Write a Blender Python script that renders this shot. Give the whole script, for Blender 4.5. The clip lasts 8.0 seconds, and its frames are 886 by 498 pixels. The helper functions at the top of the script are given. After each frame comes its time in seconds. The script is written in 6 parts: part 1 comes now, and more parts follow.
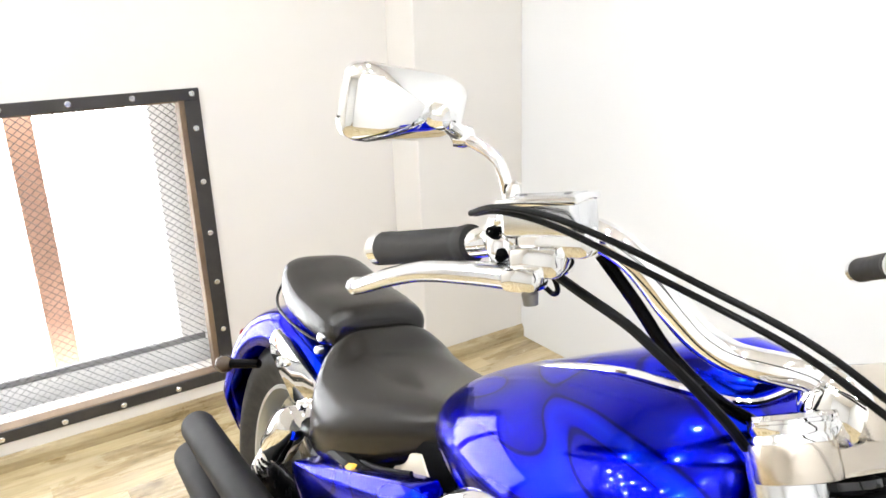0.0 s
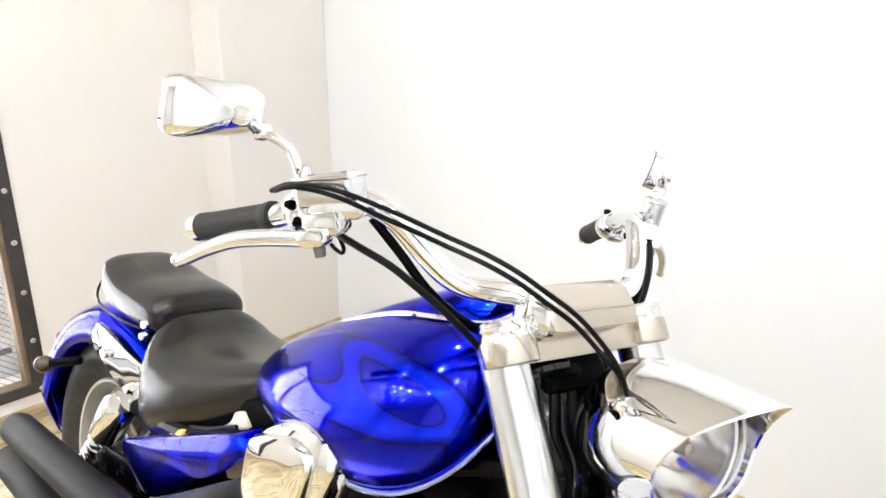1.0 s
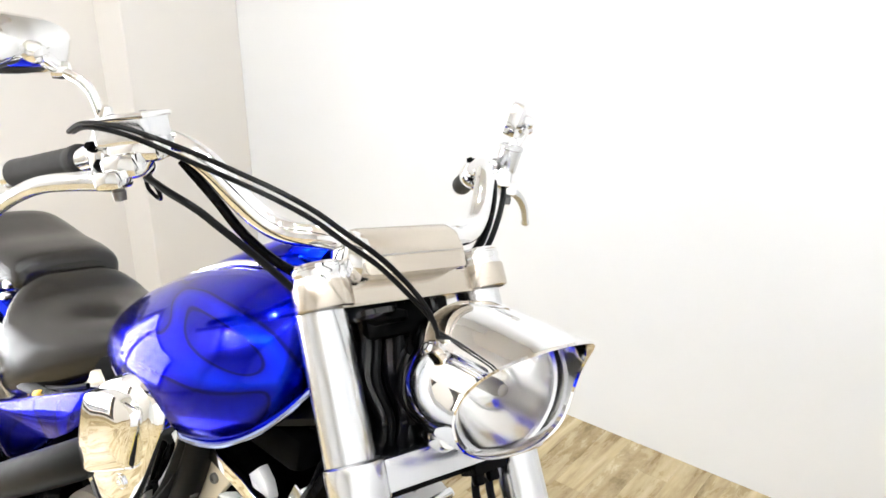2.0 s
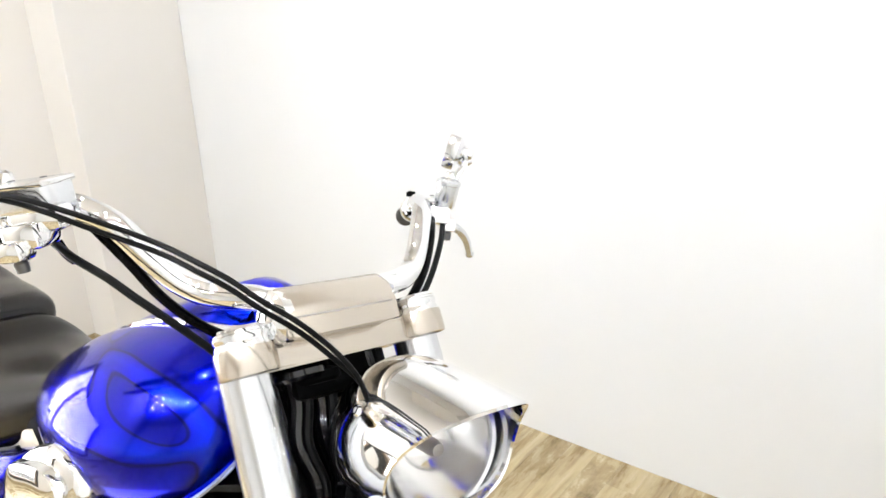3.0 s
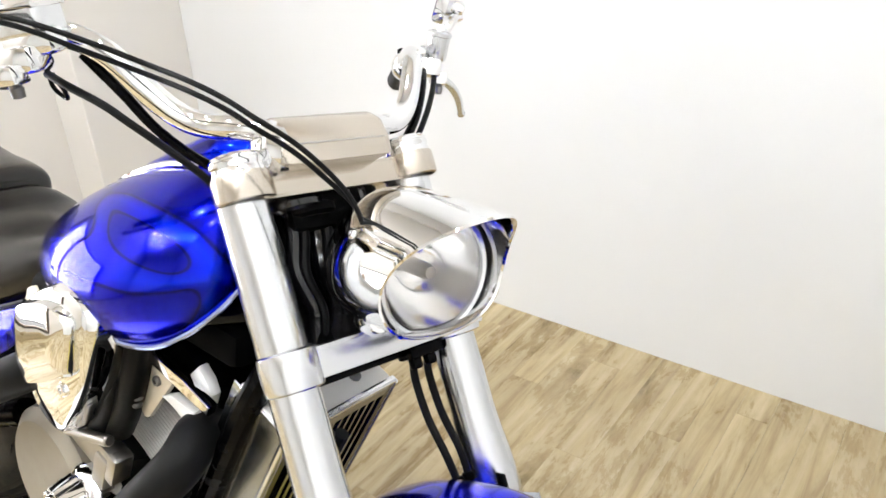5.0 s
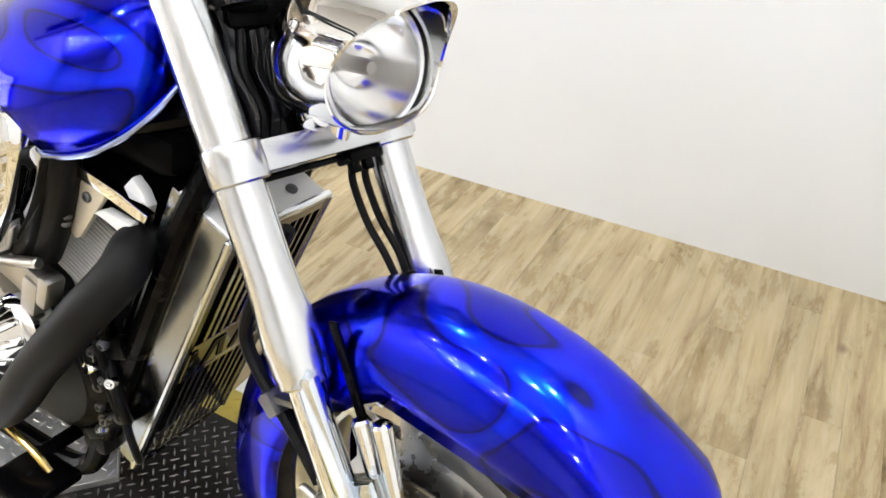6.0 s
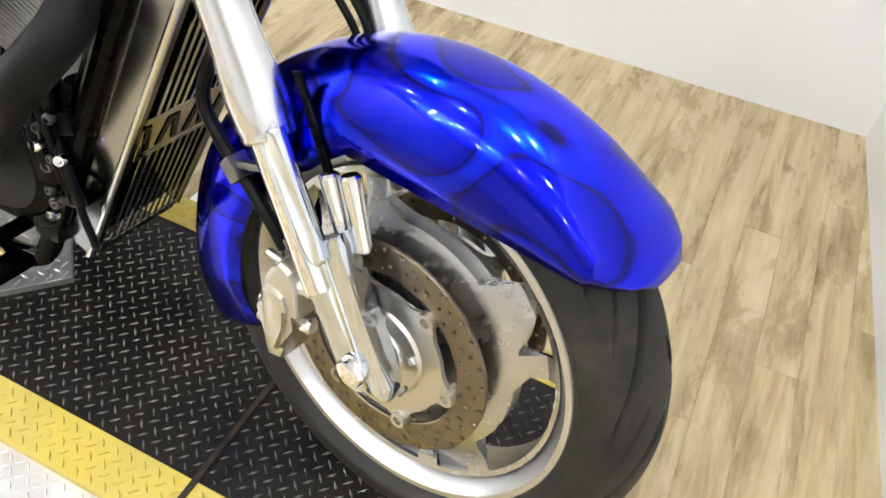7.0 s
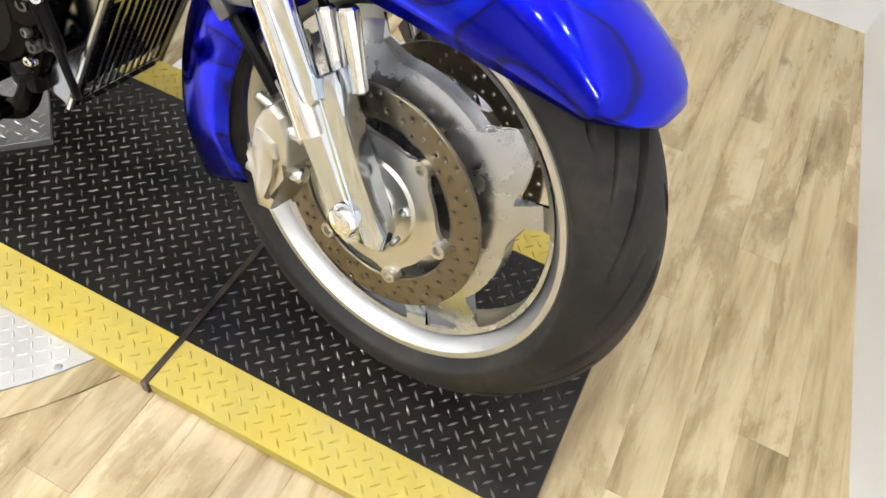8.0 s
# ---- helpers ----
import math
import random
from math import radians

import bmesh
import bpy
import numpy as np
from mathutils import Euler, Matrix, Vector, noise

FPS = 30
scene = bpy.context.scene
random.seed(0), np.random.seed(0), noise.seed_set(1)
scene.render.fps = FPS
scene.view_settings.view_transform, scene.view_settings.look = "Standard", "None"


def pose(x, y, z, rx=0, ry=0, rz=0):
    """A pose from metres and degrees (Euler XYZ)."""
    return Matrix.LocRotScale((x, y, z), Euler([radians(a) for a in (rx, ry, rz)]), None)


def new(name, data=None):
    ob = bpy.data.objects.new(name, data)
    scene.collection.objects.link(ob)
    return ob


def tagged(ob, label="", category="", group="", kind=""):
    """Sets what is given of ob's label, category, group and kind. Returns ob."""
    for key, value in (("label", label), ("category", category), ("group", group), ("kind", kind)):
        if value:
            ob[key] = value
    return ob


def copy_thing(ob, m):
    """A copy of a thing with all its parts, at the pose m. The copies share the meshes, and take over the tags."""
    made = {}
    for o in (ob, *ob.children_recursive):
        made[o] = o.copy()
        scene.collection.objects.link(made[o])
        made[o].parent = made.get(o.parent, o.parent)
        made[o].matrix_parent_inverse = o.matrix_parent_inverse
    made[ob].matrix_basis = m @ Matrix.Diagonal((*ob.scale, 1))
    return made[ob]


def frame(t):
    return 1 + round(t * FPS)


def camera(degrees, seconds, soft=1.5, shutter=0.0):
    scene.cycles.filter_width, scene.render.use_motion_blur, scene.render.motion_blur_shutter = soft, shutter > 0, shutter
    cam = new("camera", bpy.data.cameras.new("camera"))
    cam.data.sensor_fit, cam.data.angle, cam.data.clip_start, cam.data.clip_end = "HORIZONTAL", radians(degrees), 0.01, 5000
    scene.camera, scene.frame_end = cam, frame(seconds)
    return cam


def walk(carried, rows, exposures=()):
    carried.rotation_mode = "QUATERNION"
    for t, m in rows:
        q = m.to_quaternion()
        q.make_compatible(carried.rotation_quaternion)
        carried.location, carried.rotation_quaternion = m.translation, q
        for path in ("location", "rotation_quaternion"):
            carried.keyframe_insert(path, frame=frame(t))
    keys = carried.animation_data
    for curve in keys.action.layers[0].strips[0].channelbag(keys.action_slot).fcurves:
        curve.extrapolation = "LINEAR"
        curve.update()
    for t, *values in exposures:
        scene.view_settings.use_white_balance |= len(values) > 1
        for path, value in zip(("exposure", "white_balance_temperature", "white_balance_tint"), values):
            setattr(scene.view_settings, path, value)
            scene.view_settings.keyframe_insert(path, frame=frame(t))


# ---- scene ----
cam = camera(62.0, 8.0, soft=1.6)
PATH = [
    (0.0, -0.0303, -0.3641, 1.2459, 71.87, 1.82, 67.39),
    (0.2, 0.0193, -0.3759, 1.2565, 72.33, 1.37, 66.40),
    (0.5, 0.0866, -0.4029, 1.2641, 74.33, 0.87, 62.65),
    (0.8, 0.1347, -0.4222, 1.2680, 74.20, 1.50, 57.14),
    (1.0, 0.1638, -0.4324, 1.2651, 72.15, 0.43, 53.43),
    (1.2, 0.1904, -0.4274, 1.2592, 71.46, -1.26, 52.94),
    (1.5, 0.2246, -0.3908, 1.2537, 70.42, -0.28, 53.78),
    (1.8, 0.2434, -0.3361, 1.2420, 69.79, -0.46, 52.84),
    (2.0, 0.2483, -0.3050, 1.2332, 69.55, 0.07, 50.22),
    (2.2, 0.2508, -0.2696, 1.2243, 69.68, 1.25, 49.64),
    (3.3, 0.2427, -0.2385, 1.3019, 69.39, 1.02, 46.27),
    (3.5, 0.2483, -0.2397, 1.3119, 69.82, 0.59, 45.37),
    (3.7, 0.2483, -0.2403, 1.3113, 69.84, 1.47, 44.67),
    (4.0, 0.2479, -0.2489, 1.2925, 68.99, 1.29, 45.36),
    (4.2, 0.2597, -0.2578, 1.2799, 67.95, 0.90, 46.28),
    (5.3, 0.2878, -0.2969, 1.1724, 61.28, 1.75, 46.05),
    (5.5, 0.2939, -0.3178, 1.1619, 60.07, 1.51, 44.33),
    (5.7, 0.3001, -0.3304, 1.1530, 57.98, 1.54, 42.45),
    (6.0, 0.3057, -0.3636, 1.1260, 54.68, -1.17, 39.56),
    (6.2, 0.3170, -0.3817, 1.0997, 52.50, -1.87, 39.10),
    (6.5, 0.3205, -0.4075, 1.0781, 49.83, -3.21, 38.67),
    (6.8, 0.3253, -0.4201, 1.0496, 46.68, -3.51, 37.00),
    (7.0, 0.3309, -0.4262, 1.0291, 44.46, -4.16, 36.73),
    (7.2, 0.3302, -0.4325, 1.0098, 43.10, -4.99, 36.47),
    (7.5, 0.3414, -0.4476, 0.9899, 40.56, -6.11, 37.15),
    (7.8, 0.3455, -0.4608, 0.9740, 38.68, -6.36, 37.40),
    (8.0, 0.3485, -0.4683, 0.9704, 37.81, -6.47, 37.04),
]
walk(cam, [(t, pose(x, y, z, rx, ry, rz)) for t, x, y, z, rx, ry, rz in PATH],
     exposures=[(0.0, 0.78), (2.2, 0.76), (4.2, 0.73), (5.5, 0.66), (6.5, 0.73), (7.0, 0.76), (8.0, 0.74)])

# ---- daylight outside the window ----
world = bpy.data.worlds.new("daylight")
scene.world = world
world.use_nodes = True
wn = world.node_tree.nodes
sky = wn.new("ShaderNodeTexSky")
sky.sky_type, sky.sun_disc = "NISHITA", False
sky.sun_elevation, sky.sun_rotation = radians(45), radians(-60)
wn["Background"].inputs["Strength"].default_value = 0.12
world.node_tree.links.new(sky.outputs[0], wn["Background"].inputs["Color"])

LAMP = 280.0      # radiance of the ceiling lamps
WINDOW = 5.0      # radiance of the bright yard outside the window


# ---- materials ----
def mat(name, color=(0.8, 0.8, 0.8), rough=0.5, metal=0.0, spec=0.5, coat=0.0, coat_rough=0.03):
    m = bpy.data.materials.new(name)
    m.use_nodes = True
    b = m.node_tree.nodes["Principled BSDF"]
    b.inputs["Base Color"].default_value = (*color, 1)
    b.inputs["Roughness"].default_value = rough
    b.inputs["Metallic"].default_value = metal
    b.inputs["Specular IOR Level"].default_value = spec
    b.inputs["Coat Weight"].default_value = coat
    b.inputs["Coat Roughness"].default_value = coat_rough
    return m


def add(m, kind, **inputs):
    n = m.node_tree.nodes.new(kind)
    for k, v in inputs.items():
        n.inputs[k.replace("_", " ")].default_value = v
    return n


def join(m, a, b):
    m.node_tree.links.new(a, b)


def bsdf(m):
    return m.node_tree.nodes["Principled BSDF"]


def coords(m, scale=(1, 1, 1)):
    t = add(m, "ShaderNodeTexCoord")
    mp = add(m, "ShaderNodeMapping")
    mp.inputs["Scale"].default_value = scale
    join(m, t.outputs["Object"], mp.inputs[0])
    return mp.outputs[0]


def ramp(m, source, stops):
    r = add(m, "ShaderNodeValToRGB")
    join(m, source, r.inputs[0])
    e = r.color_ramp.elements
    while len(e) < len(stops):
        e.new(0.5)
    for el, (p, c) in zip(e, stops):
        el.position = p
        el.color = (*c, 1) if len(c) == 3 else c
    return r.outputs[0]


def noisy(m, scale, detail=4.0, rough=0.6, stretch=(1, 1, 1), distortion=0.0):
    n = add(m, "ShaderNodeTexNoise", Scale=scale, Detail=detail, Roughness=rough, Distortion=distortion)
    join(m, coords(m, stretch), n.inputs["Vector"])
    return n.outputs["Fac"]


def bump(m, source, strength, distance=0.002):
    n = add(m, "ShaderNodeBump", Strength=strength, Distance=distance)
    join(m, source, n.inputs["Height"])
    join(m, n.outputs[0], bsdf(m).inputs["Normal"])


def vary(m, source, lo, hi, socket="Roughness"):
    n = add(m, "ShaderNodeMapRange")
    n.inputs["To Min"].default_value, n.inputs["To Max"].default_value = lo, hi
    join(m, source, n.inputs["Value"])
    join(m, n.outputs[0], bsdf(m).inputs[socket])


def mix(m, fac, a, b):
    n = add(m, "ShaderNodeMix")
    n.data_type = "RGBA"
    if hasattr(fac, "links"):
        join(m, fac, n.inputs[0])
    else:
        n.inputs[0].default_value = fac
    for s, v in ((n.inputs[6], a), (n.inputs[7], b)):
        if hasattr(v, "links"):
            join(m, v, s)
        else:
            s.default_value = (*v, 1)
    return n.outputs[2]


def candy(name, scale):
    """Blue candy paint with ghost flames: long licks outlined in dark navy under clear coat."""
    m = mat(name, (0.004, 0.012, 0.55), 0.26, 1.0, 0.5, 1.0, 0.015)
    bsdf(m).inputs["Coat IOR"].default_value = 1.28
    bsdf(m).inputs["Specular Tint"].default_value = (0.02, 0.06, 0.75, 1)
    n = noisy(m, scale, 0.0, 0.5, (0.62, 1.0, 1.25), 1.1)
    lit, blue, edge, deep = (0.0004, 0.025, 0.98), (0.0003, 0.0085, 0.74), (0.0001, 0.0011, 0.17), (0.0002, 0.0026, 0.44)
    flame = ramp(m, n, [(0.0, deep), (0.368, deep), (0.380, edge), (0.390, edge), (0.404, blue), (0.50, lit), (0.556, blue), (0.569, edge), (0.579, edge), (0.592, deep), (0.70, blue), (1.0, lit)])
    join(m, flame, bsdf(m).inputs["Base Color"])
    flake = add(m, "ShaderNodeTexVoronoi", Scale=1800.0)
    join(m, coords(m), flake.inputs["Vector"])
    vary(m, flake.outputs["Distance"], 0.145, 0.235)
    return m


PAINT = candy("blue_candy_paint", 6.0)


def metal(name, color, rough, grain=0.0, stretch=(1, 1, 1), spread=0.05):
    m = mat(name, color, rough, 1.0)
    n = noisy(m, 14.0, 5.0, 0.65)
    vary(m, n, max(0.015, rough - spread), rough + spread)
    if grain:
        bump(m, noisy(m, 260.0, 3.0, 0.6, stretch), grain, 0.0006)
    return m


CHROME = metal("chrome", (0.84, 0.845, 0.85), 0.028, 0.0, spread=0.014)
POLISH = metal("polished_aluminium", (0.72, 0.735, 0.755), 0.22, 0.04, (1, 1, 0.2), 0.07)
CAST = metal("cast_aluminium", (0.46, 0.44, 0.41), 0.34, 0.12, spread=0.08)
DISC = metal("brake_steel", (0.21, 0.178, 0.13), 0.34, 0.05, spread=0.08)
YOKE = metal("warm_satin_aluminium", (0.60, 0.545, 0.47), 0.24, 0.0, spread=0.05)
DISHALU = metal("brushed_dish_aluminium", (0.54, 0.555, 0.58), 0.27, 0.02, spread=0.05)
BLADE = metal("polished_blade_aluminium", (0.62, 0.67, 0.74), 0.14, 0.0, spread=0.04)
RIMSAT = metal("satin_rim_aluminium", (0.58, 0.585, 0.59), 0.38, 0.04, spread=0.06)
SIDEPLATE = metal("dulled_plate_chrome", (0.36, 0.38, 0.41), 0.17, 0.0, spread=0.05)
GRILLE = metal("dulled_grille_chrome", (0.27, 0.27, 0.27), 0.08, 0.0, spread=0.03)
REFLECT = metal("bright_lamp_reflector", (0.86, 0.86, 0.86), 0.14, 0.0, spread=0.05)
# pale blue stands for the light caught along the blue painted seam
SEAM = metal("seam_highlight_blue", (0.42, 0.50, 0.82), 0.16)
HEADCREAM = mat("cream_head_enamel", (0.60, 0.53, 0.41), 0.34, 0.25, 0.5)
FINALU = mat("bead_blasted_fin_aluminium", (0.78, 0.77, 0.75), 0.42, 0.15, 0.5)
CASEBEIGE = mat("dusty_cast_crankcase", (0.34, 0.30, 0.24), 0.42, 0.35, 0.4)
vary(CASEBEIGE, noisy(CASEBEIGE, 30.0), 0.32, 0.55)
CREAM = metal("cream_anodised_aluminium", (0.58, 0.56, 0.51), 0.32, 0.05)
ENGINEDARK = mat("dark_crankcase_enamel", (0.004, 0.0039, 0.0038), 0.34, 0.0, 0.12)
vary(ENGINEDARK, noisy(ENGINEDARK, 25.0), 0.28, 0.5)
bump(ENGINEDARK, noisy(ENGINEDARK, 160.0), 0.15, 0.0006)
STEELDARK = metal("dark_steel", (0.18, 0.18, 0.18), 0.35, 0.05)

BLACK = mat("black_enamel", (0.001, 0.001, 0.0012), 0.20, 0.0, 0.07, 0.0, 0.05)
vary(BLACK, noisy(BLACK, 30.0), 0.15, 0.35)
RUBBER = mat("black_rubber", (0.022, 0.021, 0.020), 0.55, 0.0, 0.25)
vary(RUBBER, noisy(RUBBER, 60.0), 0.45, 0.7)
bump(RUBBER, noisy(RUBBER, 400.0), 0.15, 0.0005)
HOSE = mat("rubber_hose", (0.004, 0.004, 0.004), 0.4, 0.0, 0.12)
vary(HOSE, noisy(HOSE, 90.0), 0.32, 0.55)
PIPE = mat("matte_black_exhaust_paint", (0.0070, 0.0068, 0.0066), 0.48, 0.0, 0.12)
vary(PIPE, noisy(PIPE, 25.0), 0.42, 0.62)
bump(PIPE, noisy(PIPE, 700.0), 0.12, 0.0004)
GLOSSBLACK = mat("glossy_black_enamel", (0.0015, 0.0015, 0.002), 0.09, 0.0, 0.55)
vary(GLOSSBLACK, noisy(GLOSSBLACK, 20.0), 0.06, 0.16)
# near-black, for plastic parts and for blocks that fill shaded gaps
SHADOWBLACK = mat("shadow_black_plastic", (0.0015, 0.0015, 0.0015), 0.5, 0.0, 0.03)
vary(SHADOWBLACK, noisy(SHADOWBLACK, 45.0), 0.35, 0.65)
YELLOWCAP = mat("yellow_plastic", (0.75, 0.42, 0.03), 0.4)
BRASS = metal("brass_plating", (0.75, 0.55, 0.20), 0.25)
AMBERLENS = mat("smoked_lens", (0.05, 0.03, 0.02), 0.15, 0.0, 0.6)
RED = mat("red_lens", (0.35, 0.01, 0.01), 0.12, 0.0, 0.6)

TYRE = mat("tyre_rubber", (0.020, 0.019, 0.018), 0.62, 0.0, 0.3)
tn = noisy(TYRE, 9.0, 6.0, 0.7)
join(TYRE, ramp(TYRE, tn, [(0.3, (0.006, 0.0058, 0.0056)), (0.5, (0.015, 0.0138, 0.0125)), (0.66, (0.036, 0.030, 0.024)), (0.8, (0.085, 0.068, 0.050))]), bsdf(TYRE).inputs["Base Color"])
vary(TYRE, noisy(TYRE, 35.0), 0.45, 0.75)
bump(TYRE, noisy(TYRE, 180.0, 5.0), 0.2, 0.0008)

LEATHER = mat("black_seat_vinyl", (0.0050, 0.0040, 0.0032), 0.26, 0.0, 0.50)
vary(LEATHER, noisy(LEATHER, 9.0), 0.17, 0.27)
cell = add(LEATHER, "ShaderNodeTexVoronoi", Scale=520.0)
join(LEATHER, coords(LEATHER), cell.inputs["Vector"])
bump(LEATHER, cell.outputs["Distance"], 0.12, 0.0006)

GLASS = mat("headlight_glass", (1, 1, 1), 0.0)
bsdf(GLASS).inputs["Transmission Weight"].default_value = 1.0
bsdf(GLASS).inputs["IOR"].default_value = 1.35
PANE = mat("window_glass", (1, 1, 1), 0.0)
bsdf(PANE).inputs["Transmission Weight"].default_value = 1.0
bsdf(PANE).inputs["IOR"].default_value = 1.05
MIRROR = metal("mirror_glass", (0.93, 0.93, 0.93), 0.02, spread=0.005)


def wallpaint(name, color, blotch):
    m = mat(name, color, 0.55)
    n = noisy(m, 1.3, 3.0, 0.5)
    join(m, ramp(m, n, [(0.35, color), (0.7, tuple(c * blotch for c in color))]), bsdf(m).inputs["Base Color"])
    bump(m, noisy(m, 240.0, 3.0), 0.10, 0.0008)
    return m


WALL = wallpaint("white_wall_paint", (0.76, 0.76, 0.755), 0.97)
CREAMWALL = wallpaint("cream_wall_paint", (0.73, 0.70, 0.655), 0.97)
SASH = wallpaint("white_sash_paint", (0.92, 0.92, 0.91), 0.98)
CEIL = wallpaint("ceiling_paint", (0.86, 0.825, 0.78), 0.96)


def woodmat(name, tint=1.0):
    """Rustic vinyl plank: each plank has its own tone; long grain, knots and dark smudges."""
    m = mat(name, (0.5, 0.36, 0.2), 0.42)
    info = add(m, "ShaderNodeObjectInfo")
    isl = add(m, "ShaderNodeNewGeometry")
    rnd = add(m, "ShaderNodeMath")
    rnd.operation = "ADD"
    join(m, info.outputs["Random"], rnd.inputs[0])
    join(m, isl.outputs["Random Per Island"], rnd.inputs[1])
    shift = add(m, "ShaderNodeVectorMath")
    tc = add(m, "ShaderNodeTexCoord")
    sc = add(m, "ShaderNodeVectorMath")
    sc.operation = "SCALE"
    sc.inputs[0].default_value = (31.0, 17.0, 5.0)
    join(m, rnd.outputs[0], sc.inputs["Scale"])
    join(m, tc.outputs["Object"], shift.inputs[0])
    join(m, sc.outputs[0], shift.inputs[1])

    def tex(scale, stretch, detail, rough, dist=0.0):
        mp = add(m, "ShaderNodeMapping")
        mp.inputs["Scale"].default_value = stretch
        join(m, shift.outputs[0], mp.inputs[0])
        n = add(m, "ShaderNodeTexNoise", Scale=scale, Detail=detail, Roughness=rough, Distortion=dist)
        join(m, mp.outputs[0], n.inputs["Vector"])
        return n.outputs["Fac"]

    grain = tex(30.0, (1.0, 0.07, 1.0), 7.0, 0.66, 0.5)
    smudge = tex(8.0, (1.0, 0.26, 1.0), 8.0, 0.72, 0.4)
    fine = tex(130.0, (1.0, 0.05, 1.0), 3.0, 0.6)
    base = ramp(m, grain, [(0.26, (0.225 * tint, 0.152 * tint, 0.074 * tint)), (0.47, (0.424 * tint, 0.342 * tint, 0.193 * tint)), (0.74, (0.56 * tint, 0.478 * tint, 0.315 * tint))])
    dark = ramp(m, smudge, [(0.31, (0.36, 0.31, 0.24)), (0.42, (0.78, 0.74, 0.68)), (0.52, (0.98, 0.97, 0.96)), (0.70, (1.14, 1.13, 1.10))])
    mul = add(m, "ShaderNodeMix")
    mul.data_type, mul.blend_type = "RGBA", "MULTIPLY"
    mul.inputs[0].default_value = 1.0
    join(m, base, mul.inputs[6])
    join(m, dark, mul.inputs[7])
    tone = ramp(m, rnd.outputs[0], [(0.0, (0.90, 0.88, 0.85)), (0.4, (1.04, 1.03, 1.0)), (0.7, (0.92, 0.90, 0.88)), (1.0, (1.02, 1.01, 1.0))])
    mul2 = add(m, "ShaderNodeMix")
    mul2.data_type, mul2.blend_type = "RGBA", "MULTIPLY"
    mul2.inputs[0].default_value = 1.0
    join(m, mul.outputs[2], mul2.inputs[6])
    join(m, tone, mul2.inputs[7])
    vor = add(m, "ShaderNodeTexVoronoi", Scale=3.1)
    mpv = add(m, "ShaderNodeMapping")
    mpv.inputs["Scale"].default_value = (1.6, 0.9, 1.0)
    join(m, shift.outputs[0], mpv.inputs[0])
    join(m, mpv.outputs[0], vor.inputs["Vector"])
    knot = ramp(m, vor.outputs["Distance"], [(0.0, (1, 1, 1)), (0.035, (0.6, 0.6, 0.6)), (0.07, (0, 0, 0))])
    kn = mix(m, knot, mul2.outputs[2], (0.16, 0.10, 0.055))
    join(m, kn, bsdf(m).inputs["Base Color"])
    vary(m, smudge, 0.20, 0.36)
    bump(m, fine, 0.12, 0.0006)
    return m


WOOD = woodmat("rustic_wood_plank")
TRIM = woodmat("wood_trim", 0.9)


def plate(name, color, rough, metallic, wear):
    m = mat(name, color, rough, metallic)
    n = noisy(m, 6.0, 6.0, 0.7)
    join(m, ramp(m, n, [(0.35, color), (0.75, wear)]), bsdf(m).inputs["Base Color"])
    vary(m, noisy(m, 22.0, 4.0), rough - 0.1, rough + 0.15)
    bump(m, noisy(m, 300.0), 0.1, 0.0005)
    return m


MATBLACK = plate("worn_black_diamond_plate", (0.0042, 0.0042, 0.0045), 0.34, 0.0, (0.022, 0.018, 0.013))
bsdf(MATBLACK).inputs["Specular IOR Level"].default_value = 0.22
MATTREAD = plate("worn_tread_tips", (0.11, 0.11, 0.11), 0.26, 0.8, (0.34, 0.33, 0.315))
MATYELLOW = plate("yellow_safety_paint", (0.47, 0.36, 0.045), 0.5, 0.0, (0.40, 0.315, 0.09))
BARWORN = plate("worn_brown_black_bar", (0.016, 0.013, 0.011), 0.32, 0.5, (0.13, 0.095, 0.065))
ALUPLATE = plate("aluminium_tread_plate", (0.70, 0.70, 0.70), 0.32, 0.9, (0.55, 0.54, 0.52))
FRAMEBLACK = plate("black_steel_frame", (0.035, 0.033, 0.032), 0.45, 0.3, (0.06, 0.055, 0.05))
FRAMEWOOD = plate("brown_stained_wood", (0.24, 0.165, 0.10), 0.55, 0.0, (0.10, 0.065, 0.04))
MESHSHADE = plate("mesh_shade_grey", (0.30, 0.30, 0.31), 0.6, 0.0, (0.20, 0.20, 0.20))
MESHWIRE = mat("grey_expanded_metal", (0.02, 0.02, 0.022), 0.55, 0.2)
BRICK = plate("red_brick_post", (0.56, 0.33, 0.23), 0.8, 0.0, (0.48, 0.27, 0.18))


def glow(name, color, strength):
    m = bpy.data.materials.new(name)
    m.use_nodes = True
    b = bsdf(m)
    b.inputs["Base Color"].default_value = (0, 0, 0, 1)
    b.inputs["Emission Color"].default_value = (*color, 1)
    b.inputs["Emission Strength"].default_value = strength
    return m


LAMPGLOW = glow("lamp_glow", (0.94, 0.98, 1.03), LAMP)
YARD = glow("bright_yard", (0.97, 0.98, 1.0), WINDOW)

# ---- frames of reference ----
LEAN = pose(0, 0, 0, -9.67, 0, 0)                                  # front end, wheel turned to the right
BODY = Matrix.Translation((0.0214, 0.0684, 0)) @ pose(0, 0, 0, 0, 0, 10.0) @ pose(0, 0, 0, -9.67, 0, 0)  # frame, tank, seat, engine
ROOM = pose(0, 0, 0, 0, 0, 10.7)
FLOOR = -0.025
places = {}


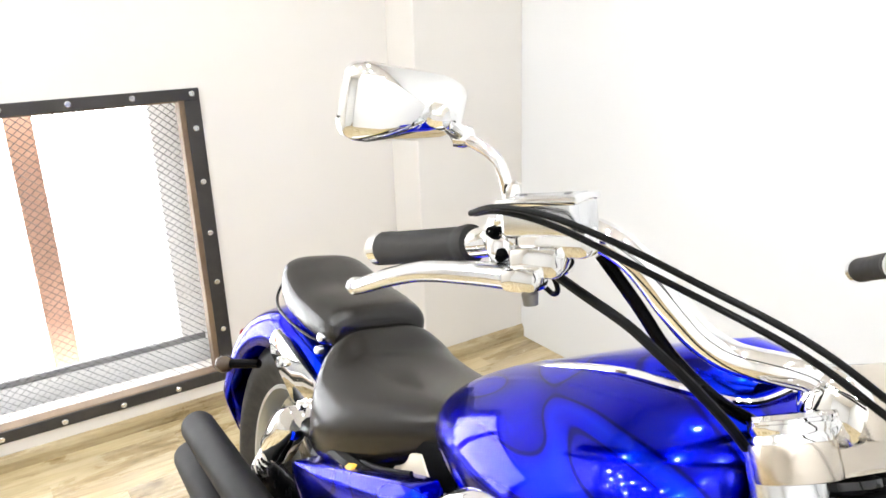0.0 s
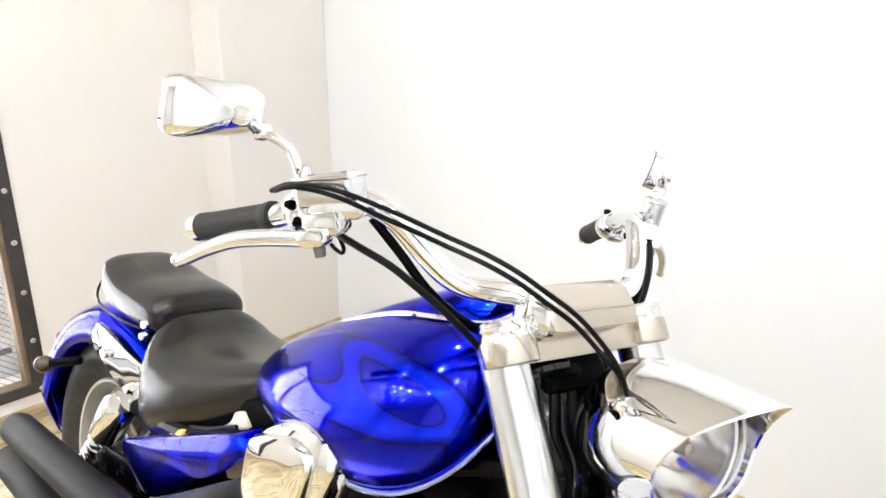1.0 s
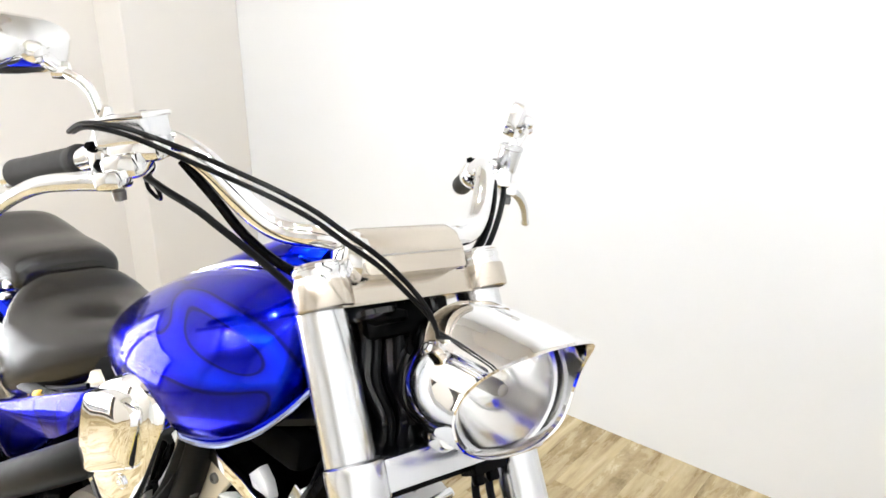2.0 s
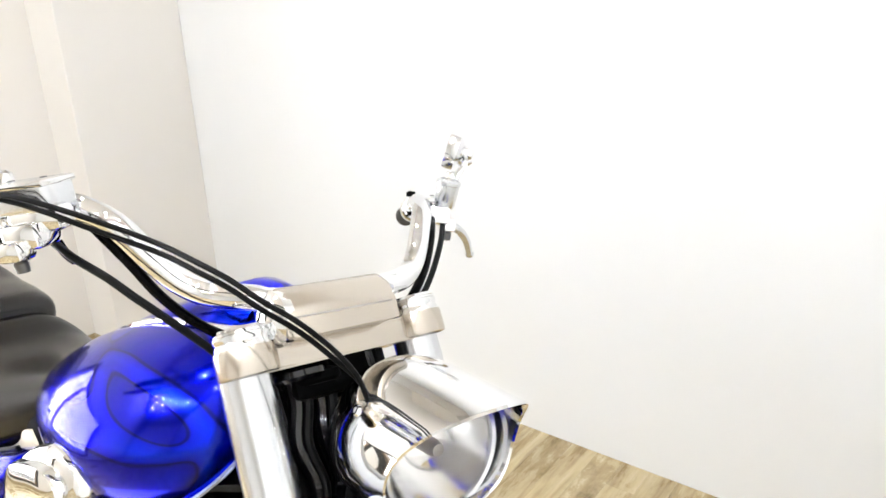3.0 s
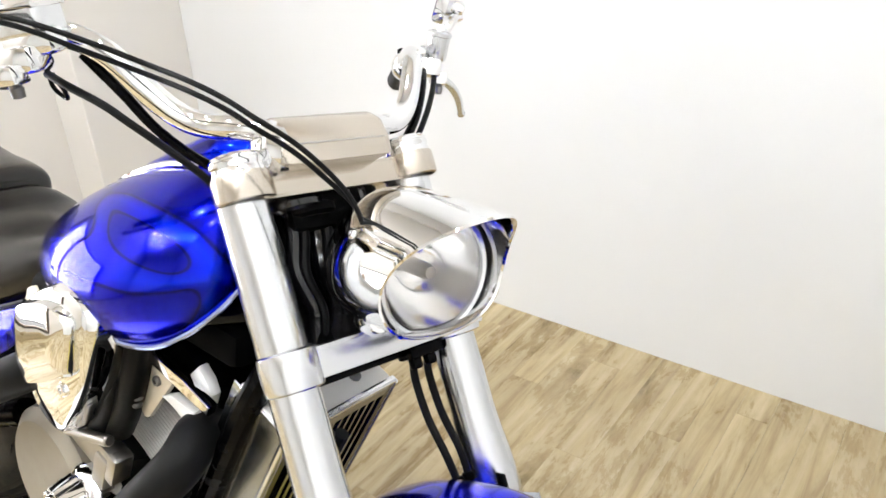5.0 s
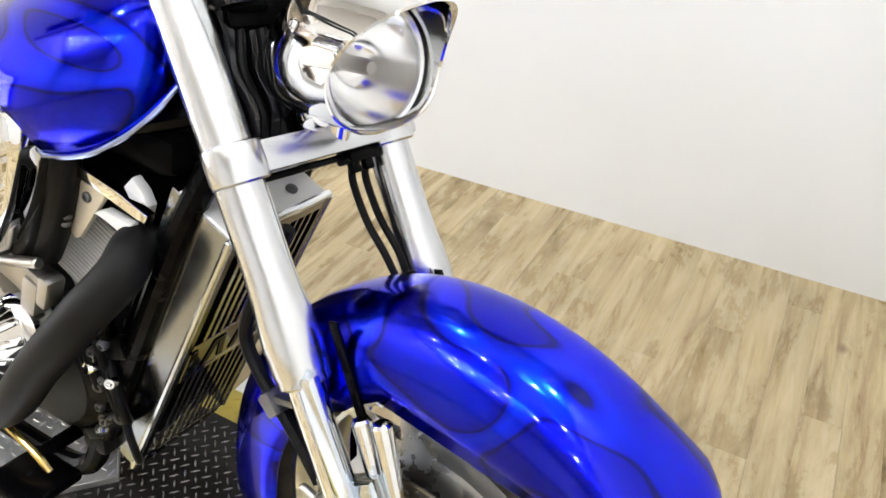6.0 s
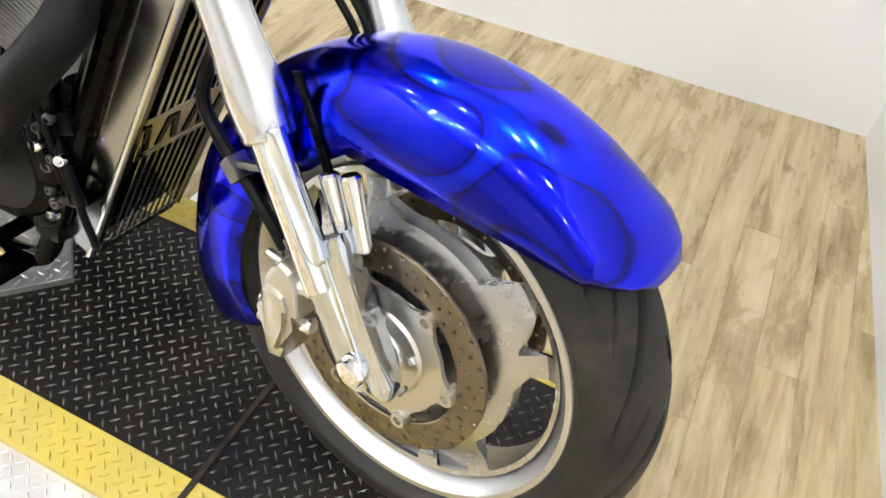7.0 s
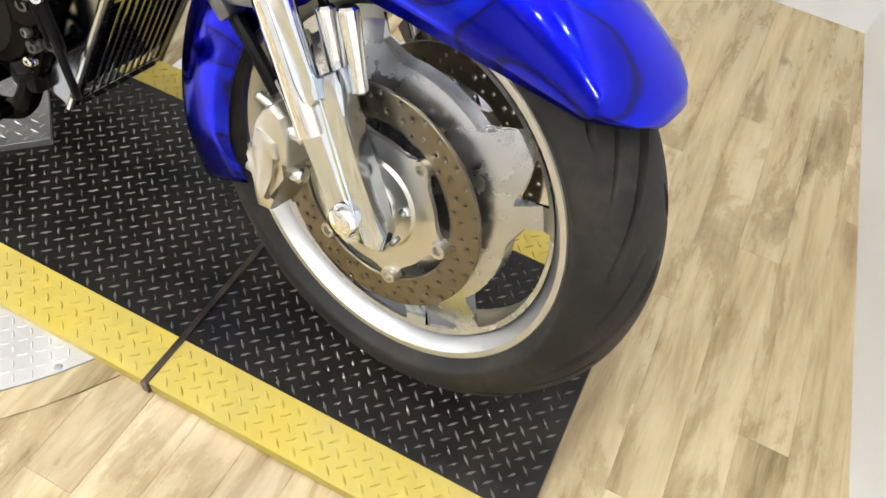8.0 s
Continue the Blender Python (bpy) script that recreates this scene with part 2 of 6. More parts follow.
# ---- mesh helpers ----
def part(name, bm, material, parent=None, label="", place=None, smooth=True, category="", solid=0.0, kind=""):
    me = bpy.data.meshes.new(name)
    bmesh.ops.recalc_face_normals(bm, faces=bm.faces[:])
    bm.to_mesh(me)
    bm.free()
    for m in (material if isinstance(material, (list, tuple)) else [material]):
        me.materials.append(m)
    if smooth:
        me.polygons.foreach_set("use_smooth", [True] * len(me.polygons))
        me.set_sharp_from_angle(angle=radians(35))
    ob = new(name, me)
    world_m = place if place is not None else (places[parent] if parent in places else Matrix())
    places[ob] = world_m
    if parent is not None:
        ob.parent = parent
        ob.matrix_basis = places.get(parent, Matrix()).inverted() @ world_m
    else:
        ob.matrix_basis = world_m
    if solid:
        md = ob.modifiers.new("thickness", "SOLIDIFY")
        md.thickness, md.offset = solid, -1
    tagged(ob, label, category, "", kind)
    return ob


def fresh():
    return bmesh.new()


def V(*a):
    return Vector(a)


def spline(pts, per=6):
    pts = [Vector(p) for p in pts]
    out = []
    for i in range(len(pts) - 1):
        p0, p1, p2, p3 = pts[max(i - 1, 0)], pts[i], pts[i + 1], pts[min(i + 2, len(pts) - 1)]
        for k in range(per):
            t = k / per
            out.append(0.5 * ((2 * p1) + (p2 - p0) * t + (2 * p0 - 5 * p1 + 4 * p2 - p3) * t * t + (3 * p1 - p0 - 3 * p2 + p3) * t ** 3))
    out.append(pts[-1])
    return out


def skin(bm, rings, closed=True, cap=True):
    vs = [[bm.verts.new(p) for p in r] for r in rings]
    n = len(vs[0])
    for a, b in zip(vs, vs[1:]):
        for i in range(n if closed else n - 1):
            j = (i + 1) % n
            bm.faces.new((a[i], a[j], b[j], b[i]))
    if cap and closed:
        bm.faces.new(vs[0][::-1])
        bm.faces.new(vs[-1])
    return vs


def tube(bm, pts, r, n=14, per=6, smooth=True, cap=True):
    line = spline(pts, per) if smooth and len(pts) > 2 else [Vector(p) for p in pts]
    radii = [r] * len(line) if not isinstance(r, (list, tuple)) else [r[0] + (r[1] - r[0]) * i / (len(line) - 1) for i in range(len(line))]
    d0 = (line[1] - line[0]).normalized()
    side = d0.cross(V(0, 0, 1))
    if side.length < 0.1:
        side = d0.cross(V(0, 1, 0))
    side.normalize()
    rings = []
    for i, p in enumerate(line):
        d = (line[min(i + 1, len(line) - 1)] - line[max(i - 1, 0)]).normalized()
        side = (side - d * side.dot(d)).normalized()
        up = d.cross(side)
        rings.append([p + (side * math.cos(a) + up * math.sin(a)) * radii[i] for a in (2 * math.pi * k / n for k in range(n))])
    skin(bm, rings, True, cap)


def lathe(bm, profile, n=48, origin=(0, 0, 0), axis=(0, 1, 0), closed=False):
    """profile: (radius, height along axis) pairs."""
    ax = Vector(axis).normalized()
    u = ax.cross(V(0, 0, 1))
    if u.length < 0.1:
        u = ax.cross(V(1, 0, 0))
    u.normalize()
    v = ax.cross(u)
    o = Vector(origin)
    cols = []
    for k in range(n):
        a = 2 * math.pi * k / n
        d = u * math.cos(a) + v * math.sin(a)
        cols.append([bm.verts.new(o + d * max(r, 0.0004) + ax * h) for r, h in profile])
    m = len(profile)
    for k in range(n):
        a, b = cols[k], cols[(k + 1) % n]
        for i in range(m if closed else m - 1):
            j = (i + 1) % m
            bm.faces.new((a[i], a[j], b[j], b[i]))


def rod(bm, a, b, r, n=16, bevel=0.0, r2=None):
    a, b = Vector(a), Vector(b)
    L = (b - a).length
    r2 = r if r2 is None else r2
    e = min(bevel, L / 3)
    prof = [(0, 0), (r - e, 0), (r, e), (r2, L - e), (r2 - e, L), (0, L)] if e else [(0, 0), (r, 0), (r2, L), (0, L)]
    lathe(bm, prof, n, a, b - a)


def box(bm, size, m, bevel=0.004, segments=2):
    r = bmesh.ops.create_cube(bm, size=1.0, matrix=m @ Matrix.Diagonal((*size, 1)))
    if bevel:
        es = list({e for v in r["verts"] for e in v.link_edges})
        bmesh.ops.bevel(bm, geom=es, offset=bevel, segments=segments, affect="EDGES", profile=0.5)


def prism(bm, poly, depth, m, bevel=0.003):
    """poly: (a, b) outline in m's xz plane, extruded by depth along m's y, centred."""
    lo = [bm.verts.new(m @ V(a, -depth / 2, b)) for a, b in poly]
    hi = [bm.verts.new(m @ V(a, depth / 2, b)) for a, b in poly]
    n = len(poly)
    f1, f2 = bm.faces.new(lo), bm.faces.new(hi[::-1])
    for i in range(n):
        j = (i + 1) % n
        bm.faces.new((lo[i], hi[i], hi[j], lo[j]))
    if bevel:
        es = list(set(f1.edges) | set(f2.edges))
        bmesh.ops.bevel(bm, geom=es, offset=bevel, segments=2, affect="EDGES", profile=0.5)


def frame_along(a, b, up=(0, 0, 1)):
    """A matrix at a whose z runs to b."""
    d = (Vector(b) - Vector(a)).normalized()
    x = Vector(up).cross(d)
    if x.length < 0.05:
        x = V(0, 1, 0).cross(d)
    x.normalize()
    y = d.cross(x)
    m = Matrix((x, y, d)).transposed().to_4x4()
    m.translation = Vector(a)
    return m


def bolt(bm, at, axis, r, h):
    at, axis = Vector(at), Vector(axis).normalized()
    lathe(bm, [(0, 0), (r, 0), (r, h * 0.7), (r * 0.8, h), (r * 0.45, h), (r * 0.4, h * 0.6), (0, h * 0.6)], 12, at, axis)

# ---- the room ----
def slab(name, lo, hi, material, label, place=ROOM, kind="structure", category="", parent=None, bevel=0.0):
    bm = fresh()
    c = [(a + b) / 2 for a, b in zip(lo, hi)]
    box(bm, [b - a for a, b in zip(lo, hi)], Matrix.Translation(c), bevel)
    return part(name, bm, material, parent, label, place, False, category, kind=kind)


U0, U1, V0, V1, TOP = -2.41, 1.30, -4.2, 1.383, 2.75
floor = slab("floor", (U0 - 0.2, V0 - 0.2, FLOOR - 0.12), (U1 + 0.2, V1 + 0.2, FLOOR - 0.006), TRIM, "rustic wood plank floor", category="floor")
slab("ceiling", (U0 - 0.2, V0 - 0.2, TOP), (U1 + 0.2, V1 + 0.2, TOP + 0.1), CEIL, "plain white painted ceiling", category="ceiling")
slab("wall_north", (U0 - 0.15, V1, FLOOR - 0.1), (U1 + 0.2, V1 + 0.12, TOP), WALL, "smooth white painted wall beside the motorcycle", category="wall")
# unseen wall behind the camera, white so that chrome and floor reflect brighter
slab("wall_south", (U0 - 0.15, V0 - 0.12, FLOOR - 0.1), (U1 + 0.2, V0, TOP), WALL, "unseen white wall behind the camera, lightening the reflections", category="wall")
# the end wall in front of the wheel stands a little askew
END = Matrix.Translation((0.347, 1.478, 0)) @ pose(0, 0, 0, 0, 0, 15.6)
slab("wall_east", (0.0, -6.2, FLOOR - 0.1), (0.12, 0.25, TOP), WALL, "smooth white painted end wall", place=END, category="wall")
WL, WR, WB, WT = -1.25, 0.235, 0.085, 1.02      # window opening
bm = fresh()
for lo, hi in (((U0 - 0.15, V0, FLOOR - 0.1), (U0, WL, TOP)), ((U0 - 0.15, WR, FLOOR - 0.1), (U0, V1, TOP)),
               ((U0 - 0.15, WL, FLOOR - 0.1), (U0, WR, WB)), ((U0 - 0.15, WL, WT), (U0, WR, TOP))):
    box(bm, [b - a for a, b in zip(lo, hi)], Matrix.Translation([(a + b) / 2 for a, b in zip(lo, hi)]), 0)
part("wall_west", bm, CREAMWALL, None, "cream painted wall with a window opening", ROOM, False, "wall", kind="structure")
slab("pillar", (U0, 0.93, FLOOR - 0.1), (-2.23, V1, TOP), CREAMWALL, "boxed-out cream wall pillar in the corner", category="pillar", bevel=0.004)


def skirting(name, a, b, out, h=0.05, d=0.014):
    """A low moulded trim from a to b on the room's plan; out: the way it faces."""
    a, b, o = V(*a, FLOOR), V(*b, FLOOR), V(*out, 0)
    prof = [(0, 0), (d, 0), (d, h * 0.55), (d * 0.7, h * 0.8), (d * 0.3, h), (0, h)]
    bm = fresh()
    skin(bm, [[p + o * x + V(0, 0, z) for x, z in prof] for p in (a, b)])
    return part(name, bm, TRIM, None, "low wooden skirting along the wall", ROOM, False, "skirting", kind="structure")


skirting("baseboard", (U0, V0), (U0, 0.93), (1, 0))
skirting("baseboard", (-2.23, 0.93), (-2.23, V1), (1, 0))
skirting("baseboard", (U0, 0.93), (-2.23, 0.93), (0, -1))

# window with steel frame and expanded-metal screen
window = tagged(new("window_1"), "window behind an expanded-metal screen in a bolted black steel frame", "window", "", "structure")
window.matrix_basis = ROOM
places[window] = ROOM
bm = fresh()
fw = 0.05
for lo, hi in (((U0, WL - fw, WT - 0.015), (U0 + 0.006, WR + fw - 0.015, WT + fw - 0.03)), ((U0, WL - fw, WB - fw + 0.03), (U0 + 0.006, WR + fw - 0.015, WB + 0.018)),
               ((U0, WR - 0.012, WB + 0.018), (U0 + 0.006, WR + fw - 0.015, WT - 0.015)), ((U0, WL - fw, WB + 0.018), (U0 + 0.006, WL + 0.012, WT - 0.015))):
    box(bm, [b - a for a, b in zip(lo, hi)], Matrix.Translation([(a + b) / 2 for a, b in zip(lo, hi)]), 0.0015, 1)
wframe = part("window_frame", bm, FRAMEBLACK, window, "flat black steel frame", smooth=False)
bm = fresh()
for k in range(9):
    y = WR + 0.012 - k * 0.17
    for z in (WT + 0.004, WB - 0.004):
        bolt(bm, (U0 + 0.006, y, z), (1, 0, 0), 0.009, 0.006)
for k in range(1, 6):
    bolt(bm, (U0 + 0.006, WR + 0.012, WB + k * (WT - WB) / 5.6), (1, 0, 0), 0.009, 0.006)
part("bolt", bm, POLISH, wframe, "round silver screw heads")
bm = fresh()
for lo, hi in (((U0 - 0.05, WR - 0.028, WB), (U0 - 0.002, WR, WT)), ((U0 - 0.05, WL, WB), (U0 - 0.002, WL + 0.028, WT)),
               ((U0 - 0.05, WL + 0.028, WB), (U0 - 0.002, WR - 0.028, WB + 0.02)), ((U0 - 0.05, WL + 0.028, WT - 0.02), (U0 - 0.002, WR - 0.028, WT))):
    box(bm, [b - a for a, b in zip(lo, hi)], Matrix.Translation([(a + b) / 2 for a, b in zip(lo, hi)]), 0.003)
part("window_jamb", bm, FRAMEWOOD, window, "brown stained wooden reveal", smooth=False)
# expanded metal: zigzag strands that touch at every second bend
bm = fresh()
PX, PZ, TH = 0.027, 0.0115, 0.0016
rows_n, cols_n = int((WT - WB) / PZ), int((WR - WL) / PX)
for i in range(rows_n):
    z0 = WB + i * PZ
    ring = []
    for j in range(cols_n * 2 + 1):
        y = WL + j * PX / 2
        z = z0 + (PZ if (j + i) % 2 else 0.0)
        ring.append((bm.verts.new((U0 - 0.058, y, z - TH)), bm.verts.new((U0 - 0.054, y, z + TH))))
    for a, b in zip(ring, ring[1:]):
        bm.faces.new((a[0], b[0], b[1], a[1]))
part("wire_screen", bm, MESHWIRE, window, "grey expanded-metal screen", smooth=False, kind="stuff")
# added grey bar in place of the dark band of overlapping mesh shadows
bm = fresh()
box(bm, (0.02, WR - WL + 0.1, 0.022), Matrix.Translation((U0 - 0.205, (WL + WR) / 2 - 0.05, 0.158)), 0.003)
part("mesh_shade_bar", bm, MESHSHADE, window, "grey bar standing in for the shadow band in the mesh", smooth=False)
for lo, hi in (((U0 - 0.25, 0.155, -0.1), (U0 - 0.20, 0.50, 1.3)), ((U0 - 0.25, WL - 0.3, -0.15), (U0 - 0.20, 0.155, 0.146))):
    bm = fresh()
    box(bm, [b - a for a, b in zip(lo, hi)], Matrix.Translation([(a + b) / 2 for a, b in zip(lo, hi)]), 0.004)
    part("sash_bar", bm, SASH, window, "white painted outer sash bar", smooth=False)
bm = fresh()
box(bm, (0.004, WR - WL + 0.5, WT - WB + 0.4), Matrix.Translation((U0 - 0.26, (WL + WR) / 2, (WT + WB) / 2)), 0)
pane = part("pane", bm, PANE, window, "clear glass pane", smooth=False)
pane.visible_shadow = False
slab("outside_post", (U0 - 0.44, -0.240, -0.2), (U0 - 0.38, -0.160, 1.7), BRICK, "tan brick post outside the window", kind="structure", category="post", bevel=0.006)
bm = fresh()
bmesh.ops.create_grid(bm, x_segments=1, y_segments=1, size=1.0, matrix=Matrix.Translation((U0 - 2.2, -0.4, 1.2)) @ pose(0, 0, 0, 0, 90, 0) @ Matrix.Diagonal((3.2, 5.0, 1, 1)))
part("backdrop", bm, YARD, None, "bright overcast yard beyond the window", ROOM, False, "backdrop", kind="structure")

# ceiling lamps
def ceiling_light(u, v):
    bm = fresh()
    lathe(bm, [(0.0, 0.0), (0.075, 0.0), (0.078, -0.006), (0.070, -0.016), (0.054, -0.018), (0.050, -0.010), (0.0, -0.010)], 28, (0, 0, 0), (0, 0, 1))
    ob = part("ceiling_light", bm, WALL, None, "round white recessed ceiling lamp out of view, switched on", ROOM @ Matrix.Translation((u, v, TOP)), category="lamp")
    ob["group"] = "ceiling lamps"
    bm = fresh()
    lathe(bm, [(0.0, -0.0125), (0.045, -0.0125), (0.047, -0.0105)], 24, (0, 0, 0), (0, 0, 1))
    part("diffuser", bm, LAMPGLOW, ob, "glowing diffuser")
    return ob


lamp_one = ceiling_light(-2.10, -1.55)
# the last three lamps are added only to brighten the walls
for u, v in ((-1.95, -1.92), (-1.72, -1.60), (-1.55, -1.98), (-1.25, -1.70), (-0.80, -1.84), (-0.25, -1.74), (0.10, 0.0), (-0.78, -0.40), (-1.85, -0.80), (-2.05, -2.35), (-1.30, -2.50), (0.45, -1.75), (0.42, 0.42), (0.48, -0.75), (-1.15, 0.55)):
    copy_thing(lamp_one, ROOM @ Matrix.Translation((u, v, TOP)))

# ---- the lift mat ----
M_U0, M_U1, M_V0, M_V1 = -1.62, 0.316, -0.224, 0.330
Y_V0, Y_V1 = -0.146, 0.265
bm = fresh()
box(bm, (M_U1 - M_U0, M_V1 - M_V0, 0.022), Matrix.Translation(((M_U0 + M_U1) / 2, (M_V0 + M_V1) / 2, -0.014)), 0.002, 1)
lift = part("lift_plate", bm, MATBLACK, None, "worn black diamond-plate wheel lift deck lying on the wood floor", ROOM, False, "deck")
for nm, a, b in (("edge_stripe", M_V0 - 0.002, Y_V0), ("edge_stripe", Y_V1, M_V1 + 0.002)):
    bm = fresh()
    box(bm, (M_U1 - M_U0 - 0.002, b - a, 0.0225), Matrix.Translation(((M_U0 + M_U1) / 2, (a + b) / 2, -0.0125)), 0)
    part(nm, bm, MATYELLOW, lift, "worn yellow painted safety stripe", ROOM, False)


def lug(bm, u, v, z, ang, L=0.0094, w=0.0021, h=0.0022):
    c, s = math.cos(ang), math.sin(ang)
    pts = [(-L, 0, 0), (0, -w, 0), (L, 0, 0), (0, w, 0), (-L * 0.55, 0, h), (L * 0.55, 0, h)]
    vs = [bm.verts.new((u + x * c - y * s, v + x * s + y * c, z + k)) for x, y, k in pts]
    for f in ((0, 1, 4), (1, 5, 4), (1, 2, 5), (2, 3, 5), (3, 4, 5), (3, 0, 4)):
        bm.faces.new([vs[i] for i in f])


def treads(name, u0, u1, v0, v1, z, material, parent, label, pitch=0.0186, place=ROOM):
    bm = fresh()
    half = pitch / math.sqrt(2)
    for i in range(int((u1 - u0) / half)):
        for j in range(i % 2, int((v1 - v0) / half), 2):
            # basket weave: each lug points at the flank of the next
            lug(bm, u0 + (i + 0.5) * half, v0 + (j + 0.5) * half, z, radians(45 if i % 2 else -45) + random.uniform(-0.04, 0.04))
    return part(name, bm, material, parent, label, place, False, kind="stuff")


treads("tread", -1.35, M_U1 - 0.008, Y_V0 + 0.004, Y_V1 - 0.004, -0.003, MATTREAD, lift, "raised worn tread lugs")
treads("tread", -1.35, M_U1 - 0.008, M_V0 + 0.004, Y_V0 - 0.002, -0.0013, MATYELLOW, lift, "yellow painted tread lugs")
treads("tread", -1.35, M_U1 - 0.008, Y_V1 + 0.002, M_V1 - 0.004, -0.0013, MATYELLOW, lift, "yellow painted tread lugs")
bm = fresh()
box(bm, (0.010, Y_V1 - M_V0 + 0.004, 0.006), Matrix.Translation((-0.238, (Y_V1 + M_V0) / 2 - 0.004, -0.0005)), 0.002)
box(bm, (0.012, 0.006, 0.024), Matrix.Translation((-0.238, M_V0 - 0.004, -0.0120)), 0.001)
part("hinge_bar", bm, BARWORN, lift, "black steel bar across the joint", ROOM, False)
# aluminium tread plates
TPM = ROOM @ Matrix.Translation((-0.670, 0.055, 0)) @ pose(0, 0, 0, 0, 0, 136)
tp = slab("tread_plate", (0, 0, -0.0026), (0.30, 0.24, 0.012), ALUPLATE, "bare aluminium tread plate lying on the lift deck", place=TPM, kind="", category="plate", bevel=0.001)
treads("tread", 0.004, 0.296, 0.004, 0.236, 0.0122, ALUPLATE, tp, "raised tread lugs", place=TPM)
def arc_plate(name, cu, cv, r0, r1, a0, a1, z0, z1, material, label, category):
    n = 28
    ring = [(cu + r1 * math.cos(a0 + (a1 - a0) * k / n), cv + r1 * math.sin(a0 + (a1 - a0) * k / n)) for k in range(n + 1)]
    ring += [(cu + r0 * math.cos(a1 - (a1 - a0) * k / n), cv + r0 * math.sin(a1 - (a1 - a0) * k / n)) for k in range(n + 1)] if r0 else [(cu, cv)]
    bm = fresh()
    lo = [bm.verts.new((a, b, z0)) for a, b in ring]
    hi = [bm.verts.new((a, b, z1)) for a, b in ring]
    bm.faces.new(hi)
    for i in range(len(ring)):
        j = (i + 1) % len(ring)
        bm.faces.new((lo[i], lo[j], hi[j], hi[i]))
    return part(name, bm, material, None, label, ROOM, False, category)


AC = (-0.894, 0.102)
round_plate = arc_plate("corner_plate", *AC, 0.0, 0.65, radians(-150), radians(-30.2), FLOOR, FLOOR + 0.006, ALUPLATE, "rounded bare aluminium tread plate beside the lift deck", "plate")
arc_plate("curved_trim", *AC, 0.651, 0.692, radians(-150), radians(-28.5), FLOOR, FLOOR + 0.004, TRIM, "curved wooden edging round the aluminium plate", "trim")
bm = fresh()
for i in range(74):
    for j in range(30):
        u, v = AC[0] - 0.62 + (i + 0.5) * 0.0172, M_V0 - 0.012 - j * 0.0172
        if math.hypot(u - AC[0], v - AC[1]) < 0.64:
            lug(bm, u, v, FLOOR + 0.006, radians(45 if (i + j) % 2 else -45), 0.0080, 0.0022, 0.0014)
part("tread", bm, ALUPLATE, round_plate, "raised tread lugs", ROOM, False, kind="stuff")
bm = fresh()
bolt(bm, (-0.365, -0.262, FLOOR + 0.006), (0, 0, 1), 0.006, 0.003)
part("screw", bm, POLISH, round_plate, "countersunk silver screw", ROOM)
# a paper notice lying on the far stripe
slab("paper_sheet", (-0.66, 0.27, 0.0006), (-0.52, 0.42, 0.0012), WALL, "white printed paper sheet lying by the deck", kind="", category="paper")
bpy.data.objects["paper_sheet"].matrix_basis = ROOM @ Matrix.Translation((0, 0.065, -0.024))

# ---- the motorcycle ----
bike = tagged(new("motorcycle"), "blue cruiser motorcycle with ghost flames and chrome on its side stand", "motorcycle")
places[bike] = Matrix()
AXLE = V(0, 0, 0.317)


def F(name, bm, material, parent=None, label="", **k):
    return part(name, bm, material, parent or bike, label, LEAN, **k)


def B(name, bm, material, parent=None, label="", **k):
    return part(name, bm, material, parent or bike, label, BODY, **k)


def degrees_of(a):
    return a * 180 / math.pi


def hose(name, pts, r, material=HOSE, label="black rubber hose", put=F, parent=None):
    bm = fresh()
    tube(bm, pts, r, 10, 8)
    return put(name, bm, material, parent, label)


